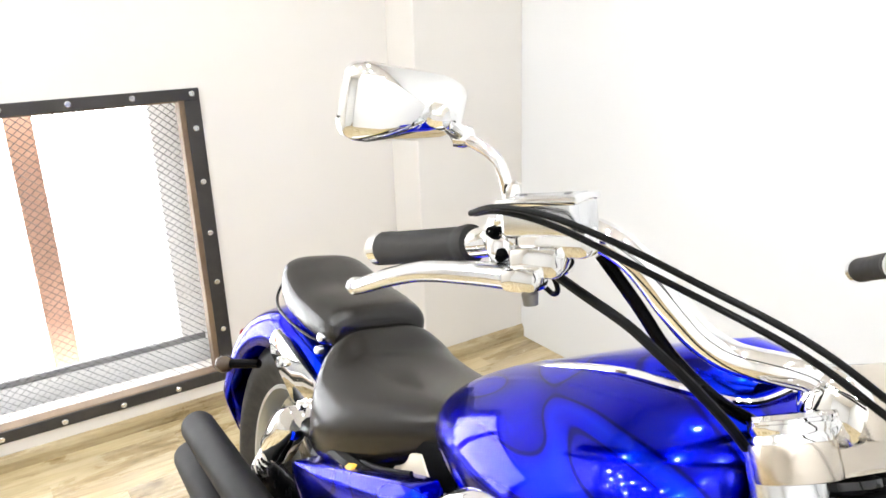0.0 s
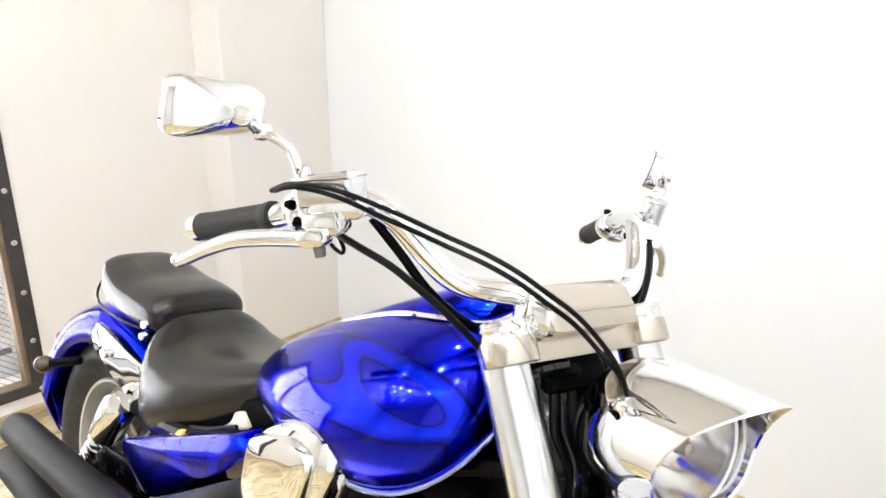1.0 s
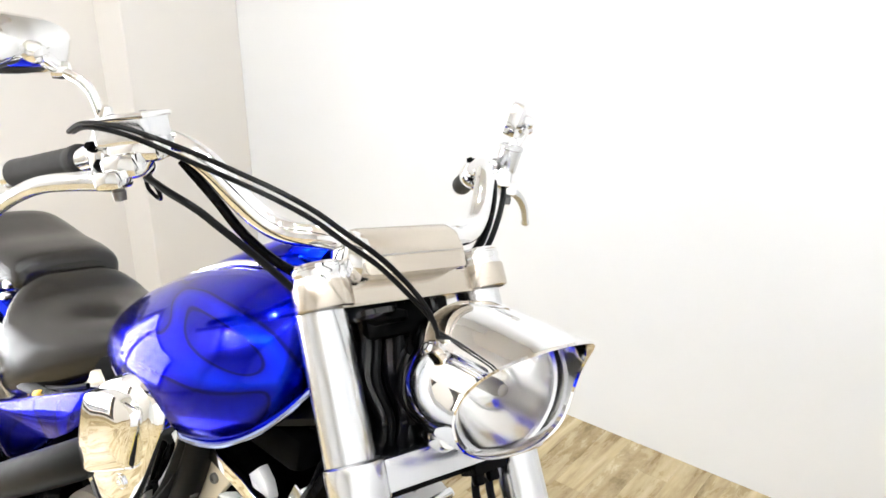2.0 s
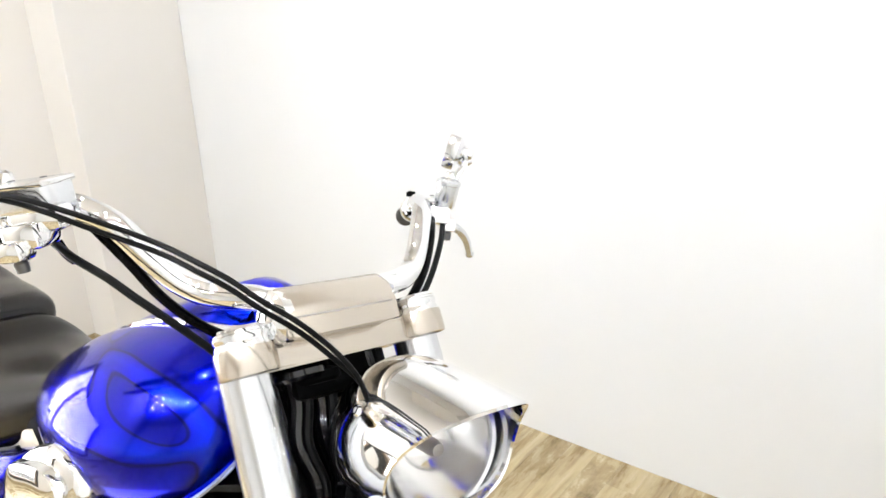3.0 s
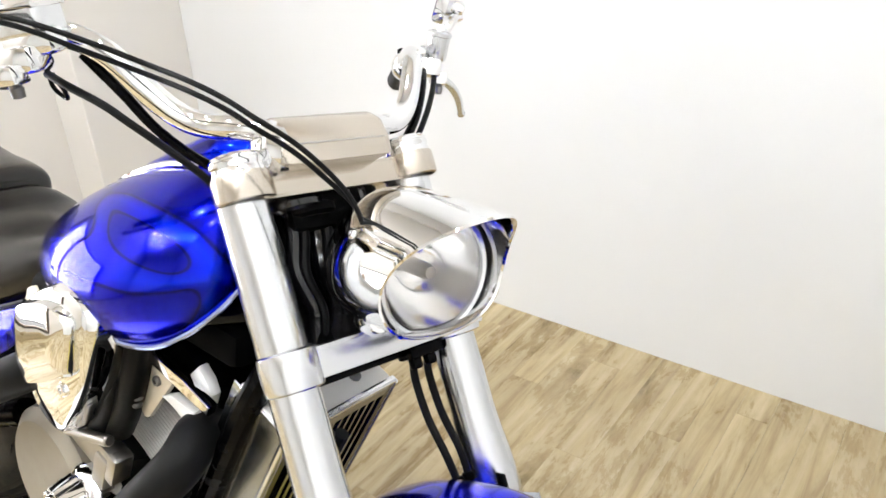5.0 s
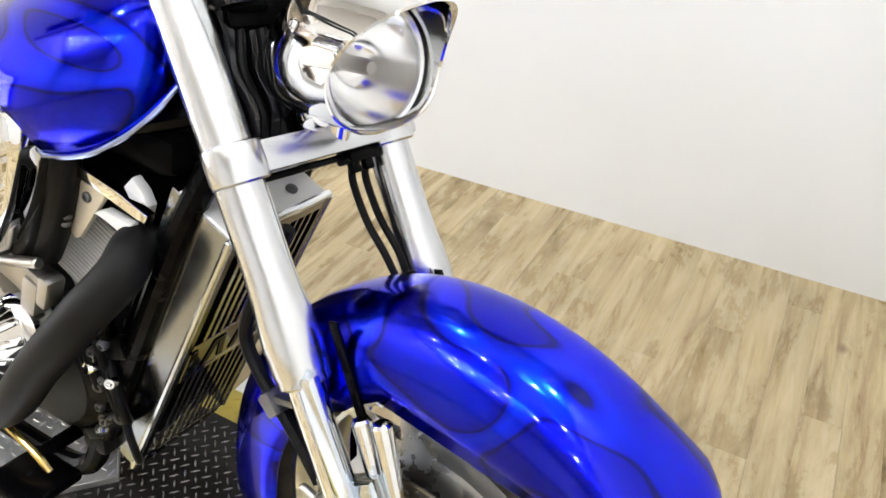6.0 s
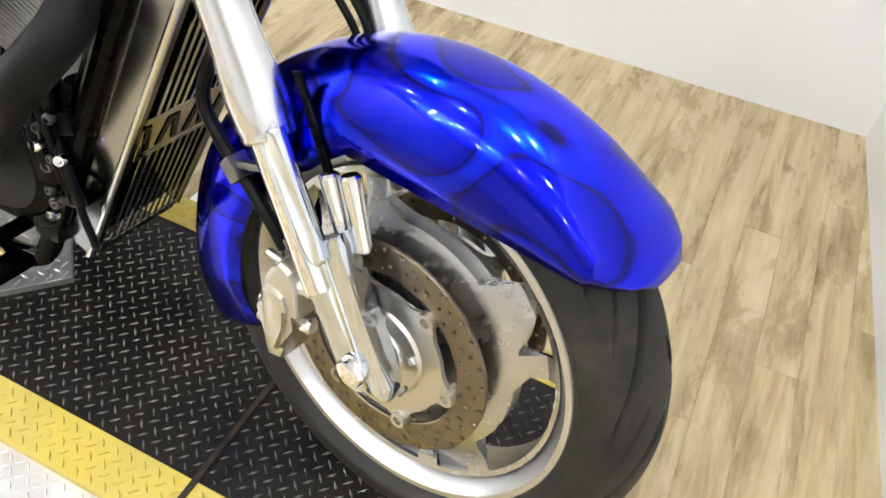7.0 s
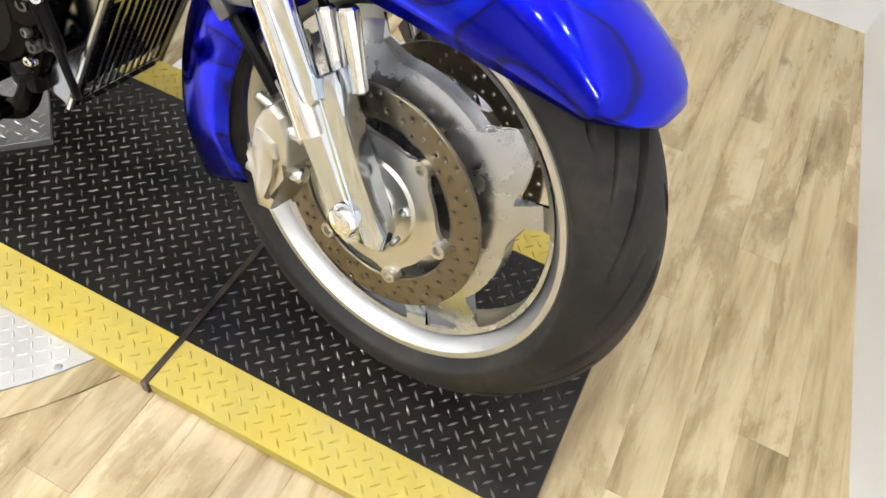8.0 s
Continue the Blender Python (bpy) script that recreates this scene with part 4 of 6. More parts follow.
def controls(side, at, out, lever_pts, res=(0.072, 0.040, 0.034), lift=-0.004):
    """Switch housing, reservoir and lever on the bar; out: the way the bar runs there, outwards."""
    d = Vector(out).normalized()
    fwd = V(0.7, -0.7, 0.0) if side < 0 else V(0.6, 0.7, 0.0)
    fwd = (fwd - d * fwd.dot(d)).normalized()
    up = d.cross(fwd)
    if up.z < 0:
        up = -up
    m = Matrix((d, fwd, up)).transposed().to_4x4()
    m.translation = Vector(at)
    sw = 0.040 if side < 0 else 0.090
    bm = fresh()
    lathe(bm, [(0.014, -0.016), (0.018, -0.016), (0.0205, -0.012), (0.0205, 0.012), (0.018, 0.017), (0.014, 0.018)], 28, m @ V(sw, 0, 0), d, True)
    box(bm, (0.026, 0.028, 0.030), m @ Matrix.Translation((sw, 0.010, -0.010)), 0.008, 3)
    F("switch_housing", bm, CHROME, bars, "chrome switch housing")
    for a, b, c in ((0.034, -0.008, 0.0185), (0.046, -0.003, 0.0195), (0.042, 0.0215, 0.006), (0.034, 0.0235, -0.012)):
        bm = fresh()
        lathe(bm, [(0, 0.007), (0.004, 0.0065), (0.006, 0.0)], 12, m @ V(a + sw - 0.040, b, c), m.to_3x3() @ V(0, b, c))
        F("switch", bm, SHADOWBLACK, bars, "black switch button")
    bm = fresh()
    box(bm, res, m @ Matrix.Translation((-0.006, 0.012, 0.022 + lift)), 0.007, 3)
    if side > 0:
        bm.free()
        bm = fresh()
        lathe(bm, [(0, -0.020), (0.013, -0.019), (0.015, -0.015), (0.016, 0.014), (0.0175, 0.015), (0.0175, 0.019), (0.014, 0.021), (0, 0.021)], 24, (-0.492, 0.262, 1.042), (0.10, 0.05, 0.98))
    F("reservoir", bm, POLISH, bars, "polished fluid reservoir")
    if side > 0:
        res, lift = (0.012, 0.012, 0.01), -0.03
    bm = fresh()
    box(bm, (res[0] + 0.003, res[1] + 0.003, 0.007), m @ Matrix.Translation((-0.006, 0.012, 0.035 + lift)), 0.003, 2)
    F("reservoir_lid", bm, CHROME, bars, "chrome reservoir lid")
    for a in (-0.032, 0.020):
        bm = fresh()
        bolt(bm, m @ V(a * 0.8, 0.012, 0.0385 + lift), up, 0.0035, 0.0015)
        F("lid_screw", bm, STEELDARK, bars)
    bm = fresh()
    box(bm, (0.046, 0.034, 0.026), m @ Matrix.Translation((-0.004, 0.024, -0.016)), 0.007, 2)
    if side < 0:
        box(bm, (0.066, 0.026, 0.026), m @ Matrix.Translation((-0.016, 0.018, -0.002)), 0.008, 2)
    box(bm, (0.034, 0.024, 0.020), m @ Matrix.Translation((0.004, 0.040, -0.028)), 0.006, 2)
    F("lever_perch", bm, CHROME, bars, "chrome lever perch")
    bm = fresh()
    lathe(bm, [(0, -0.010), (0.006, -0.009), (0.007, 0.0), (0.004, 0.004)], 12, m @ V(0.000, 0.040, -0.040), up)
    F("pivot_bolt", bm, STEELDARK, bars)
    bm = fresh()
    line = spline(lever_pts, 8)
    rings = []
    for i, p in enumerate(line):
        t = i / (len(line) - 1)
        slim = 1.0 if side < 0 else 0.62
        w = slim * (0.0120 - 0.0045 * t + (0.003 if t > 0.93 else 0))
        h = slim * (0.0110 - 0.0030 * t + (0.0015 if t > 0.93 else 0))
        dd = (line[min(i + 1, len(line) - 1)] - line[max(i - 1, 0)]).normalized()
        sx = dd.cross(V(0, 0, 1)).normalized()
        sz = sx.cross(dd)
        k_end = 0.35 if i in (0, len(line) - 1) else 1.0
        rings.append([p + (sx * w * math.cos(a) + sz * h * math.sin(a)) * k_end for a in (2 * math.pi * k / 14 for k in range(14))])
    skin(bm, rings)
    F("lever", bm, POLISH, bars, "polished brake lever" if side < 0 else "polished clutch lever")
    return m


controls(-1, (-0.532, -0.243, 1.040), (-0.86, -0.45, -0.24), [(-0.520, -0.268, 1.006), (-0.560, -0.294, 0.998), (-0.610, -0.318, 0.984), (-0.660, -0.332, 0.962), (-0.708, -0.340, 0.938), (-0.730, -0.342, 0.930)])
controls(1, (-0.515, 0.236, 1.026), (-0.78, 0.56, -0.28), [(-0.502, 0.272, 1.000), (-0.496, 0.298, 0.986), (-0.504, 0.324, 0.966), (-0.518, 0.346, 0.946), (-0.528, 0.360, 0.934)], (0.030, 0.030, 0.040), 0.004)
hose("bar_tape", [(-0.446, 0.176, 1.006), (-0.460, 0.190, 1.018), (-0.474, 0.202, 1.026), (-0.490, 0.214, 1.029)], 0.0124, RUBBER, "black tape wound round the bar", F, bars)


def mirror(side, foot, ball, centre, facing, w, h, deep=1.0):
    f = Vector(facing).normalized()
    sx = f.cross(V(0, 0, 1)).normalized()
    sz = sx.cross(f)
    m = Matrix((sx, f, sz)).transposed().to_4x4()
    m.translation = Vector(centre)
    def ring(scale, depth, slant=0.0):
        pts = []
        for k in range(32):
            a = 2 * math.pi * k / 32
            ca, sa = math.cos(a), math.sin(a)
            x = w * math.copysign(abs(ca) ** 0.42, ca) * scale
            z = h * math.copysign(abs(sa) ** 0.42, sa) * scale * (1 - 0.22 * ca * side)
            pts.append(m @ V(x, depth, z))
        return pts
    bm = fresh()
    skin(bm, [ring(1.0, -0.010), ring(1.03, -0.004), ring(1.03, 0.006), ring(0.98, 0.012 * deep), ring(0.72, 0.026 * deep), ring(0.40, 0.036 * deep), ring(0.16, 0.040 * deep)])
    shell = F("mirror", bm, CHROME, bars, "faceted chrome mirror shell")
    bm = fresh()
    vs = [bm.verts.new(p) for p in ring(0.97, -0.0112)]
    bm.faces.new(vs)
    F("mirror_glass", bm, MIRROR, bars, "mirror glass")
    bm = fresh()
    lathe(bm, [(0.0, 0.012), (0.008, 0.010), (0.011, 0.004), (0.011, -0.008), (0.008, -0.012)], 16, m @ V(0, 0.046 * deep, 0), f)
    a, b = Vector(ball), Vector(foot)
    rod(bm, m @ V(0, 0.046 * deep, 0), a, 0.0075, 14, 0.001)
    lathe(bm, [(0, -0.011), (0.008, -0.009), (0.010, 0.0), (0.008, 0.009), (0, 0.011)], 14, a, (0.4, 0.9, 0.2))
    F("ball_joint", bm, CHROME, bars)
    bm = fresh()
    mid = a.lerp(b, 0.55) + V(0.012, 0, 0.014)
    tube(bm, [a, mid, b], 0.0052, 12)
    lathe(bm, [(0.0, 0.022), (0.006, 0.020), (0.009, 0.010), (0.011, -0.012), (0.0, -0.012)], 14, b, (0, 0, 1))
    F("mirror_stem", bm, CHROME, bars, "bent chrome mirror stem")


mirror(-1, (-0.562, -0.268, 1.056), (-0.605, -0.300, 1.106), (-0.640, -0.342, 1.126), (0.92, 0.36, -0.10), 0.064, 0.030)
mirror(1, (-0.505, 0.280, 1.050), (-0.543, 0.343, 1.080), (-0.554, 0.330, 1.096), (0.72, 0.66, -0.22), 0.045, 0.030, 0.4)

# -- cables and hoses --
CABLE = [(-0.566, -0.302, 1.048), (-0.528, -0.298, 1.062), (-0.484, -0.274, 1.065), (-0.446, -0.230, 1.052), (-0.412, -0.182, 1.033), (-0.365, -0.165, 1.025), (-0.335, -0.147, 1.014), (-0.310, -0.130, 1.000), (-0.292, -0.100, 0.979), (-0.280, -0.068, 0.950), (-0.270, -0.046, 0.922), (-0.263, -0.036, 0.896)]
hose("cable", CABLE, 0.0027, label="black throttle cable")
hose("cable", [(x - 0.004 * min(1, k / 2), y + 0.004, z - 0.011 * min(1, k / 3, (11 - k) / 2)) for k, (x, y, z) in enumerate(CABLE)], 0.0027, label="black throttle cable")
hose("brake_hose", [(-0.541, -0.232, 1.006), (-0.500, -0.226, 1.000), (-0.462, -0.208, 0.988), (-0.440, -0.190, 0.972), (-0.424, -0.164, 0.950), (-0.412, -0.128, 0.918), (-0.406, -0.090, 0.880)], 0.0043, label="black brake hose")
hose("wiring_sleeve", [(-0.512, -0.206, 1.030), (-0.490, -0.178, 0.994), (-0.468, -0.150, 0.956), (-0.444, -0.112, 0.924), (-0.424, -0.060, 0.900)], 0.0056, BLACK, "glossy black wiring sleeve")
hose("cable_guide", [(-0.574, -0.222, 1.006), (-0.586, -0.214, 0.985), (-0.572, -0.206, 0.975), (-0.556, -0.212, 0.985), (-0.560, -0.222, 1.004)], 0.0025, BLACK, "black wire cable guide")
hose("wiring_sleeve", [(-0.496, 0.240, 1.012), (-0.470, 0.218, 1.006), (-0.444, 0.194, 0.988), (-0.422, 0.168, 0.962), (-0.406, 0.140, 0.940), (-0.398, 0.110, 0.918)], 0.0058, BLACK, "black wiring sleeve")
hose("clutch_hose", [(-0.488, 0.256, 1.008), (-0.462, 0.232, 0.992), (-0.436, 0.202, 0.970), (-0.414, 0.168, 0.942), (-0.400, 0.135, 0.922)], 0.0040)
for dy in (-0.008, 0.014):
    hose("brake_hose", [(-0.266, 0.060 + dy, 0.716), (-0.262, 0.061 + dy, 0.692), (-0.236, 0.062 + dy, 0.652), (-0.202, 0.064 + dy, 0.618), (-0.180, 0.066 + dy * 0.8, 0.588)], 0.0048, label="black brake hose")
    bm = fresh()
    lathe(bm, [(0.004, -0.006), (0.0075, -0.005), (0.0085, 0.0), (0.0075, 0.004), (0.004, 0.005)], 14, (-0.183, 0.066 + dy * 0.8, 0.592), (-0.5, 0, 0.85))
    F("grommet", bm, SHADOWBLACK, None, "black rubber grommet in the fender")
bm = fresh()
box(bm, (0.030, 0.050, 0.016), LY @ Matrix.Translation((-0.004, 0.063, -0.024)), 0.004)
box(bm, (0.018, 0.150, 0.008), LY @ Matrix.Translation((-0.010, -0.010, -0.022)), 0.003)
rod(bm, LY @ V(-0.004, 0.052, -0.028), LY @ V(-0.004, 0.052, -0.044), 0.008, 12, 0.002)
rod(bm, LY @ V(-0.004, 0.074, -0.028), LY @ V(-0.004, 0.074, -0.044), 0.008, 12, 0.002)
F("hose_clamp", bm, BLACK, None, "black hose manifold under the yoke")
hose("brake_hose", [(-0.236, -0.070, 0.680), (-0.262, -0.086, 0.600), (-0.280, -0.092, 0.530), (-0.250, -0.094, 0.490), (-0.215, -0.094, 0.462), (-0.172, -0.094, 0.426), (-0.140, -0.094, 0.395)], 0.0085, label="thick black brake hose")
bm = fresh()
box(bm, (0.03, 0.034, 0.022), Matrix.Translation((-0.218, -0.094, 0.468)) @ pose(0, 0, 0, 0, 40, 0), 0.004)
box(bm, (0.075, 0.012, 0.010), Matrix.Translation((-0.186, -0.098, 0.486)) @ pose(0, 0, 0, 0, -20, 0), 0.003)
F("hose_bracket", bm, STEELDARK, None, "steel hose bracket")

# -- headlight --
HC = V(-0.2122, 0.0207, 0.8446)
HX = V(math.cos(radians(-5.1)) * math.cos(radians(6)), math.sin(radians(-5.1)), math.sin(radians(6))).normalized()
HY = V(0, 0, 1).cross(HX).normalized()
HZ = HX.cross(HY)
NH = 72


def hring(x, r, slant=0.0):
    """A ring of the lamp shell; slant: how far its brow is drawn forward."""
    out = []
    for k in range(NH):
        a = 2 * math.pi * k / NH
        c, s = math.cos(a), math.sin(a)
        up = 1.52 * max(0.0, (s + 0.26) / 1.26) ** 2.27
        out.append(HC + HX * (x + slant * up) + HY * (1.03 * r * c) + HZ * (r * s * (1.0 + 0.06 * max(0, s) - 0.25 * max(0, -s))))
    return out


bm = fresh()
skin(bm, [hring(-0.136, 0.006), hring(-0.133, 0.026), hring(-0.123, 0.049), hring(-0.104, 0.067), hring(-0.080, 0.078), hring(-0.055, 0.0825, 0.001), hring(-0.032, 0.0825, 0.008), hring(-0.012, 0.0805, 0.022), hring(0.010, 0.0785, 0.044), hring(0.0155, 0.0785, 0.049), hring(0.0165, 0.0765, 0.050), hring(0.0145, 0.0745, 0.048),
          hring(0.006, 0.0735, 0.036), hring(-0.004, 0.0715, 0.008), hring(-0.010, 0.070, 0.0)], True, False)
lamp_shell = F("headlight", bm, CHROME, None, "chrome peaked headlight shell")
LC = HC + HX * 0.002 + HZ * 0.004      # middle of the lens
bm = fresh()
lathe(bm, [(0.0700, -0.014), (0.0705, -0.004), (0.0690, 0.001), (0.0660, 0.003), (0.0630, 0.001), (0.0615, -0.008)], 64, LC, HX)
F("rim_ring", bm, POLISH, lamp_shell, "satin trim ring round the lens")
bm = fresh()
lathe(bm, [(0.0, 0.013), (0.012, 0.0126), (0.025, 0.0108), (0.038, 0.0076), (0.050, 0.0036), (0.058, 0.0002), (0.0625, -0.003)], 56, LC, HX)
F("lens", bm, GLASS, lamp_shell, "clear domed headlight lens").visible_shadow = False
bm = fresh()
prof = [(0.008, -0.066)]
for k in range(1, 13):
    prof.append((0.008 + 0.0535 * k / 12, -0.066 + 0.058 * (k / 12) ** 2.0))
lathe(bm, prof, 48, LC, HX)
F("reflector", bm, REFLECT, lamp_shell, "bright reflector bowl")
bm = fresh()
lathe(bm, [(0.0, 0.020), (0.006, 0.019), (0.008, 0.010), (0.008, -0.030)], 20, LC + HX * -0.036, HX)
F("bulb_cap", bm, CAST, lamp_shell, "bulb shield")
bm = fresh()
rod(bm, HC + V(-0.050, 0, -0.050), HC + V(-0.056, 0, -0.100), 0.018, 20, 0.003)
lathe(bm, [(0, -0.022), (0.012, -0.020), (0.016, -0.012), (0.017, 0.010), (0.012, 0.020), (0, 0.022)], 24, HC + V(-0.036, -0.050, -0.048), (0.9, -0.2, 0.3))
F("headlight_mount", bm, CHROME, lamp_shell, "chrome headlight mount")
bm = fresh()
bolt(bm, V(-0.268, -0.040, 0.884), (-0.3, -0.8, 0.5), 0.007, 0.008)
F("adjuster", bm, CHROME, lamp_shell)
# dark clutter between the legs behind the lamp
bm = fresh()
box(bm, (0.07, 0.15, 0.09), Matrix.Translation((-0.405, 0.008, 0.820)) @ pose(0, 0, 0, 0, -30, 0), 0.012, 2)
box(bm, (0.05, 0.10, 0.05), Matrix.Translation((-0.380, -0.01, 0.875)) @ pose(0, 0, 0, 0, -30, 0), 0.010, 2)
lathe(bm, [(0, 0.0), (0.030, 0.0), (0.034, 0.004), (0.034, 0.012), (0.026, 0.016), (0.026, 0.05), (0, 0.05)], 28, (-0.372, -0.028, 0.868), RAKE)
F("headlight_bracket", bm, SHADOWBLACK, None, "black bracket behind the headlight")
# added black panel that makes the gap behind the fork dark
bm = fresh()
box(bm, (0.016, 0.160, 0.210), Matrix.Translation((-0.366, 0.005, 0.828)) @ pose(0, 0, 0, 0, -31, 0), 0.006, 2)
F("dark_gap_panel", bm, SHADOWBLACK, None, "added black panel filling the dark gap behind the fork")
bm = fresh()
lathe(bm, [(0, 0.0), (0.026, 0.0), (0.030, 0.004), (0.030, 0.010), (0.026, 0.013), (0.030, 0.016), (0.030, 0.022), (0.024, 0.026), (0, 0.026)], 28, (-0.366, -0.046, 0.880), RAKE)
F("ignition_lock", bm, GLOSSBLACK, None, "ribbed black ignition lock housing")
for k, (y, r, dx) in enumerate(((-0.078, 0.0065, 0.0), (-0.062, 0.0095, 0.012), (-0.044, 0.0060, 0.020), (-0.030, 0.0110, 0.004), (-0.012, 0.0070, 0.018), (0.006, 0.0095, 0.008), (0.026, 0.0060, 0.016), (0.046, 0.0090, 0.004), (0.064, 0.0065, 0.012))):
    hose("wire", [(-0.392 + dx * 0.5, y, 0.905), (-0.370 + dx * 0.6, y * 0.95 + 0.006 * (k % 2), 0.862), (-0.350 + dx * 0.6, y * 0.9 - 0.006 * (k % 3), 0.822), (-0.328 + dx * 0.5, y * 0.95 + 0.008 * (k % 2), 0.782), (-0.318, y * 0.9, 0.745)], r, GLOSSBLACK if k % 2 else HOSE, label="black wire behind the headlight")
for y, z in ((-0.066, 0.800), (-0.048, 0.776), (-0.020, 0.790)):
    bm = fresh()
    box(bm, (0.022, 0.020, 0.030), Matrix.Translation((-0.352, y, z)) @ pose(0, 0, 0, 0, -25, 12), 0.004, 2)
    F("connector", bm, GLOSSBLACK, None, "black wiring connector")

# -- front fender --
def fender(centre, R, W, a0, a1, edge, narrow, bow=0.62, n=72, flare=0.0):
    rings = []
    for k in range(n + 1):
        t = k / n
        a = radians(a0 + (a1 - a0) * t)
        re_ = edge(degrees_of(a))
        w = W * narrow(t)
        line = []
        for i in range(33):
            b = -math.pi / 2 + math.pi * i / 32
            y = w * math.copysign(abs(math.sin(b)) ** 0.85, b)
            r = re_ + (R + 0.026 * max(0.0, (degrees_of(a) - 140) / 60) ** 1.5 * flare - re_) * max(0.0, math.cos(b)) ** bow
            line.append(Vector(centre) + V(r * math.cos(a), y, r * math.sin(a)))
        rings.append(line)
    bm = fresh()
    skin(bm, rings, False, False)
    return bm


def front_edge(deg):
    if deg < 108:
        return min(0.338, 0.234 / max(0.2, math.sin(radians(deg))))
    if deg < 122:
        t = (deg - 108) / 14
        return 0.244 + (0.226 - 0.244) * t
    return 0.226 + 0.01 * max(0, (deg - 175) / 34) ** 2


fend = F("front_fender", fender(AXLE, 0.347, 0.086, 43.0, 209, front_edge, lambda t: min(1, 0.42 + (t * 30) ** 0.6 * 0.52) * (1 if t < 0.9 else 1 - 3.5 * (t - 0.9) ** 1.2), flare=1.0), PAINT, None, "blue candy front fender with ghost flames", solid=0.003)
for side in (-1, 1):
    for x, z in ((-0.071, 0.552),):
        bm = fresh()
        bolt(bm, (x, 0.0795 * side, z), (0, side, 0.15), 0.008, 0.005)
        F("fender_bolt", bm, CHROME, fend, "chrome dome bolt")
for side, y in ((-1, -0.0868), (1, 0.0868)):
    bm = fresh()
    prism(bm, [(-0.150, 0.612), (-0.139, 0.616), (-0.068, 0.490), (-0.056, 0.466), (-0.063, 0.462), (-0.079, 0.488)], 0.006, Matrix.Translation((0, y, 0)), 0.002)
    F("fender_stay", bm, BLACK, fend, "black fender stay behind the fork")

# -- fuel tank: sections (x, bottom, top, half width, height of the widest line) --
def sections(rows, per=5):
    """Smooth a table of rows into more rows."""
    pts = [np.array(r, float) for r in rows]
    out = []
    for i in range(len(pts) - 1):
        p0, p1, p2, p3 = pts[max(i - 1, 0)], pts[i], pts[i + 1], pts[min(i + 2, len(pts) - 1)]
        for k in range(per):
            t = k / per
            out.append(0.5 * (2 * p1 + (p2 - p0) * t + (2 * p0 - 5 * p1 + 4 * p2 - p3) * t * t + (3 * p1 - p0 - 3 * p2 + p3) * t ** 3))
    out.append(pts[-1])
    return out


def shell(rows, n=96, per=6, tuck=0.80):
    """A tank: a dome over sides that fall to a lower seam, and a flat belly."""
    bm = fresh()
    rings = []
    table = sections(rows, per * 2)
    for _ in range(70):
        table = [table[0]] + [(a + 2 * b + c) / 4 for a, b, c in zip(table, table[1:], table[2:])] + [table[-1]]
    for x, zb, zt, w, zc in table:
        line = []
        for k in range(n):
            q = k / n
            if q < 0.5:
                a = math.pi * q / 0.5
                line.append(V(x, w * math.cos(a), zc + (zt - zc) * math.sin(a)))
            else:
                v = (q - 0.5) / 0.5
                if v < 0.35 or v > 0.65:
                    u = min(v, 1 - v) / 0.35
                    line.append(V(x, math.copysign(w * math.sqrt(1 - (1 - tuck * tuck) * u * u), v - 0.5), zc - (zc - zb) * u))
                else:
                    line.append(V(x, w * tuck * (v - 0.5) / 0.15, zb + 0.012 * (1 - ((v - 0.5) / 0.15) ** 2)))
        rings.append(line)
    skin(bm, rings)
    return bm


def hull(rows, n=48, e_side=0.85, e_top=0.9, e_bot=0.75, dip=0.0, per=5):
    bm = fresh()
    rings = []
    for x, zb, zt, w, zc in sections(rows, per):
        line = []
        for k in range(n):
            a = 2 * math.pi * k / n
            c, s = math.cos(a), math.sin(a)
            y = w * math.copysign(abs(c) ** e_side, c)
            z = zc + ((zt - zc) * s ** e_top if s > 0 else -(zc - zb) * (-s) ** e_bot)
            if s > 0 and dip:
                z -= dip * max(0.0, 1 - (y / (0.5 * w + 1e-6)) ** 2)
            line.append(V(x, y, z))
        rings.append(line)
    skin(bm, rings)
    return bm


TANK = [(-0.408, 0.838, 0.868, 0.030, 0.852), (-0.411, 0.818, 0.884, 0.066, 0.845), (-0.418, 0.796, 0.897, 0.102, 0.835), (-0.434, 0.764, 0.909, 0.136, 0.818), (-0.462, 0.734, 0.918, 0.164, 0.798), (-0.51, 0.706, 0.920, 0.184, 0.778),
        (-0.58, 0.690, 0.906, 0.189, 0.760), (-0.66, 0.684, 0.880, 0.178, 0.745), (-0.74, 0.680, 0.846, 0.154, 0.730), (-0.82, 0.678, 0.806, 0.122, 0.716), (-0.88, 0.680, 0.766, 0.090, 0.708), (-0.915, 0.692, 0.734, 0.046, 0.708)]
tank = B("fuel_tank", shell(TANK), PAINT, None, "blue candy teardrop fuel tank with ghost flames")
for side in (-1, 1):
    bm = fresh()
    pts = []
    for x, zb, zt, w, zc in TANK[:-1]:
        pts.append((x, side * w * 0.805, zb + 0.001))
    tube(bm, pts, 0.0042, 10, 6)
    B("tank_seam", bm, SEAM, tank, "rolled lower seam, coloured pale as its highlight")
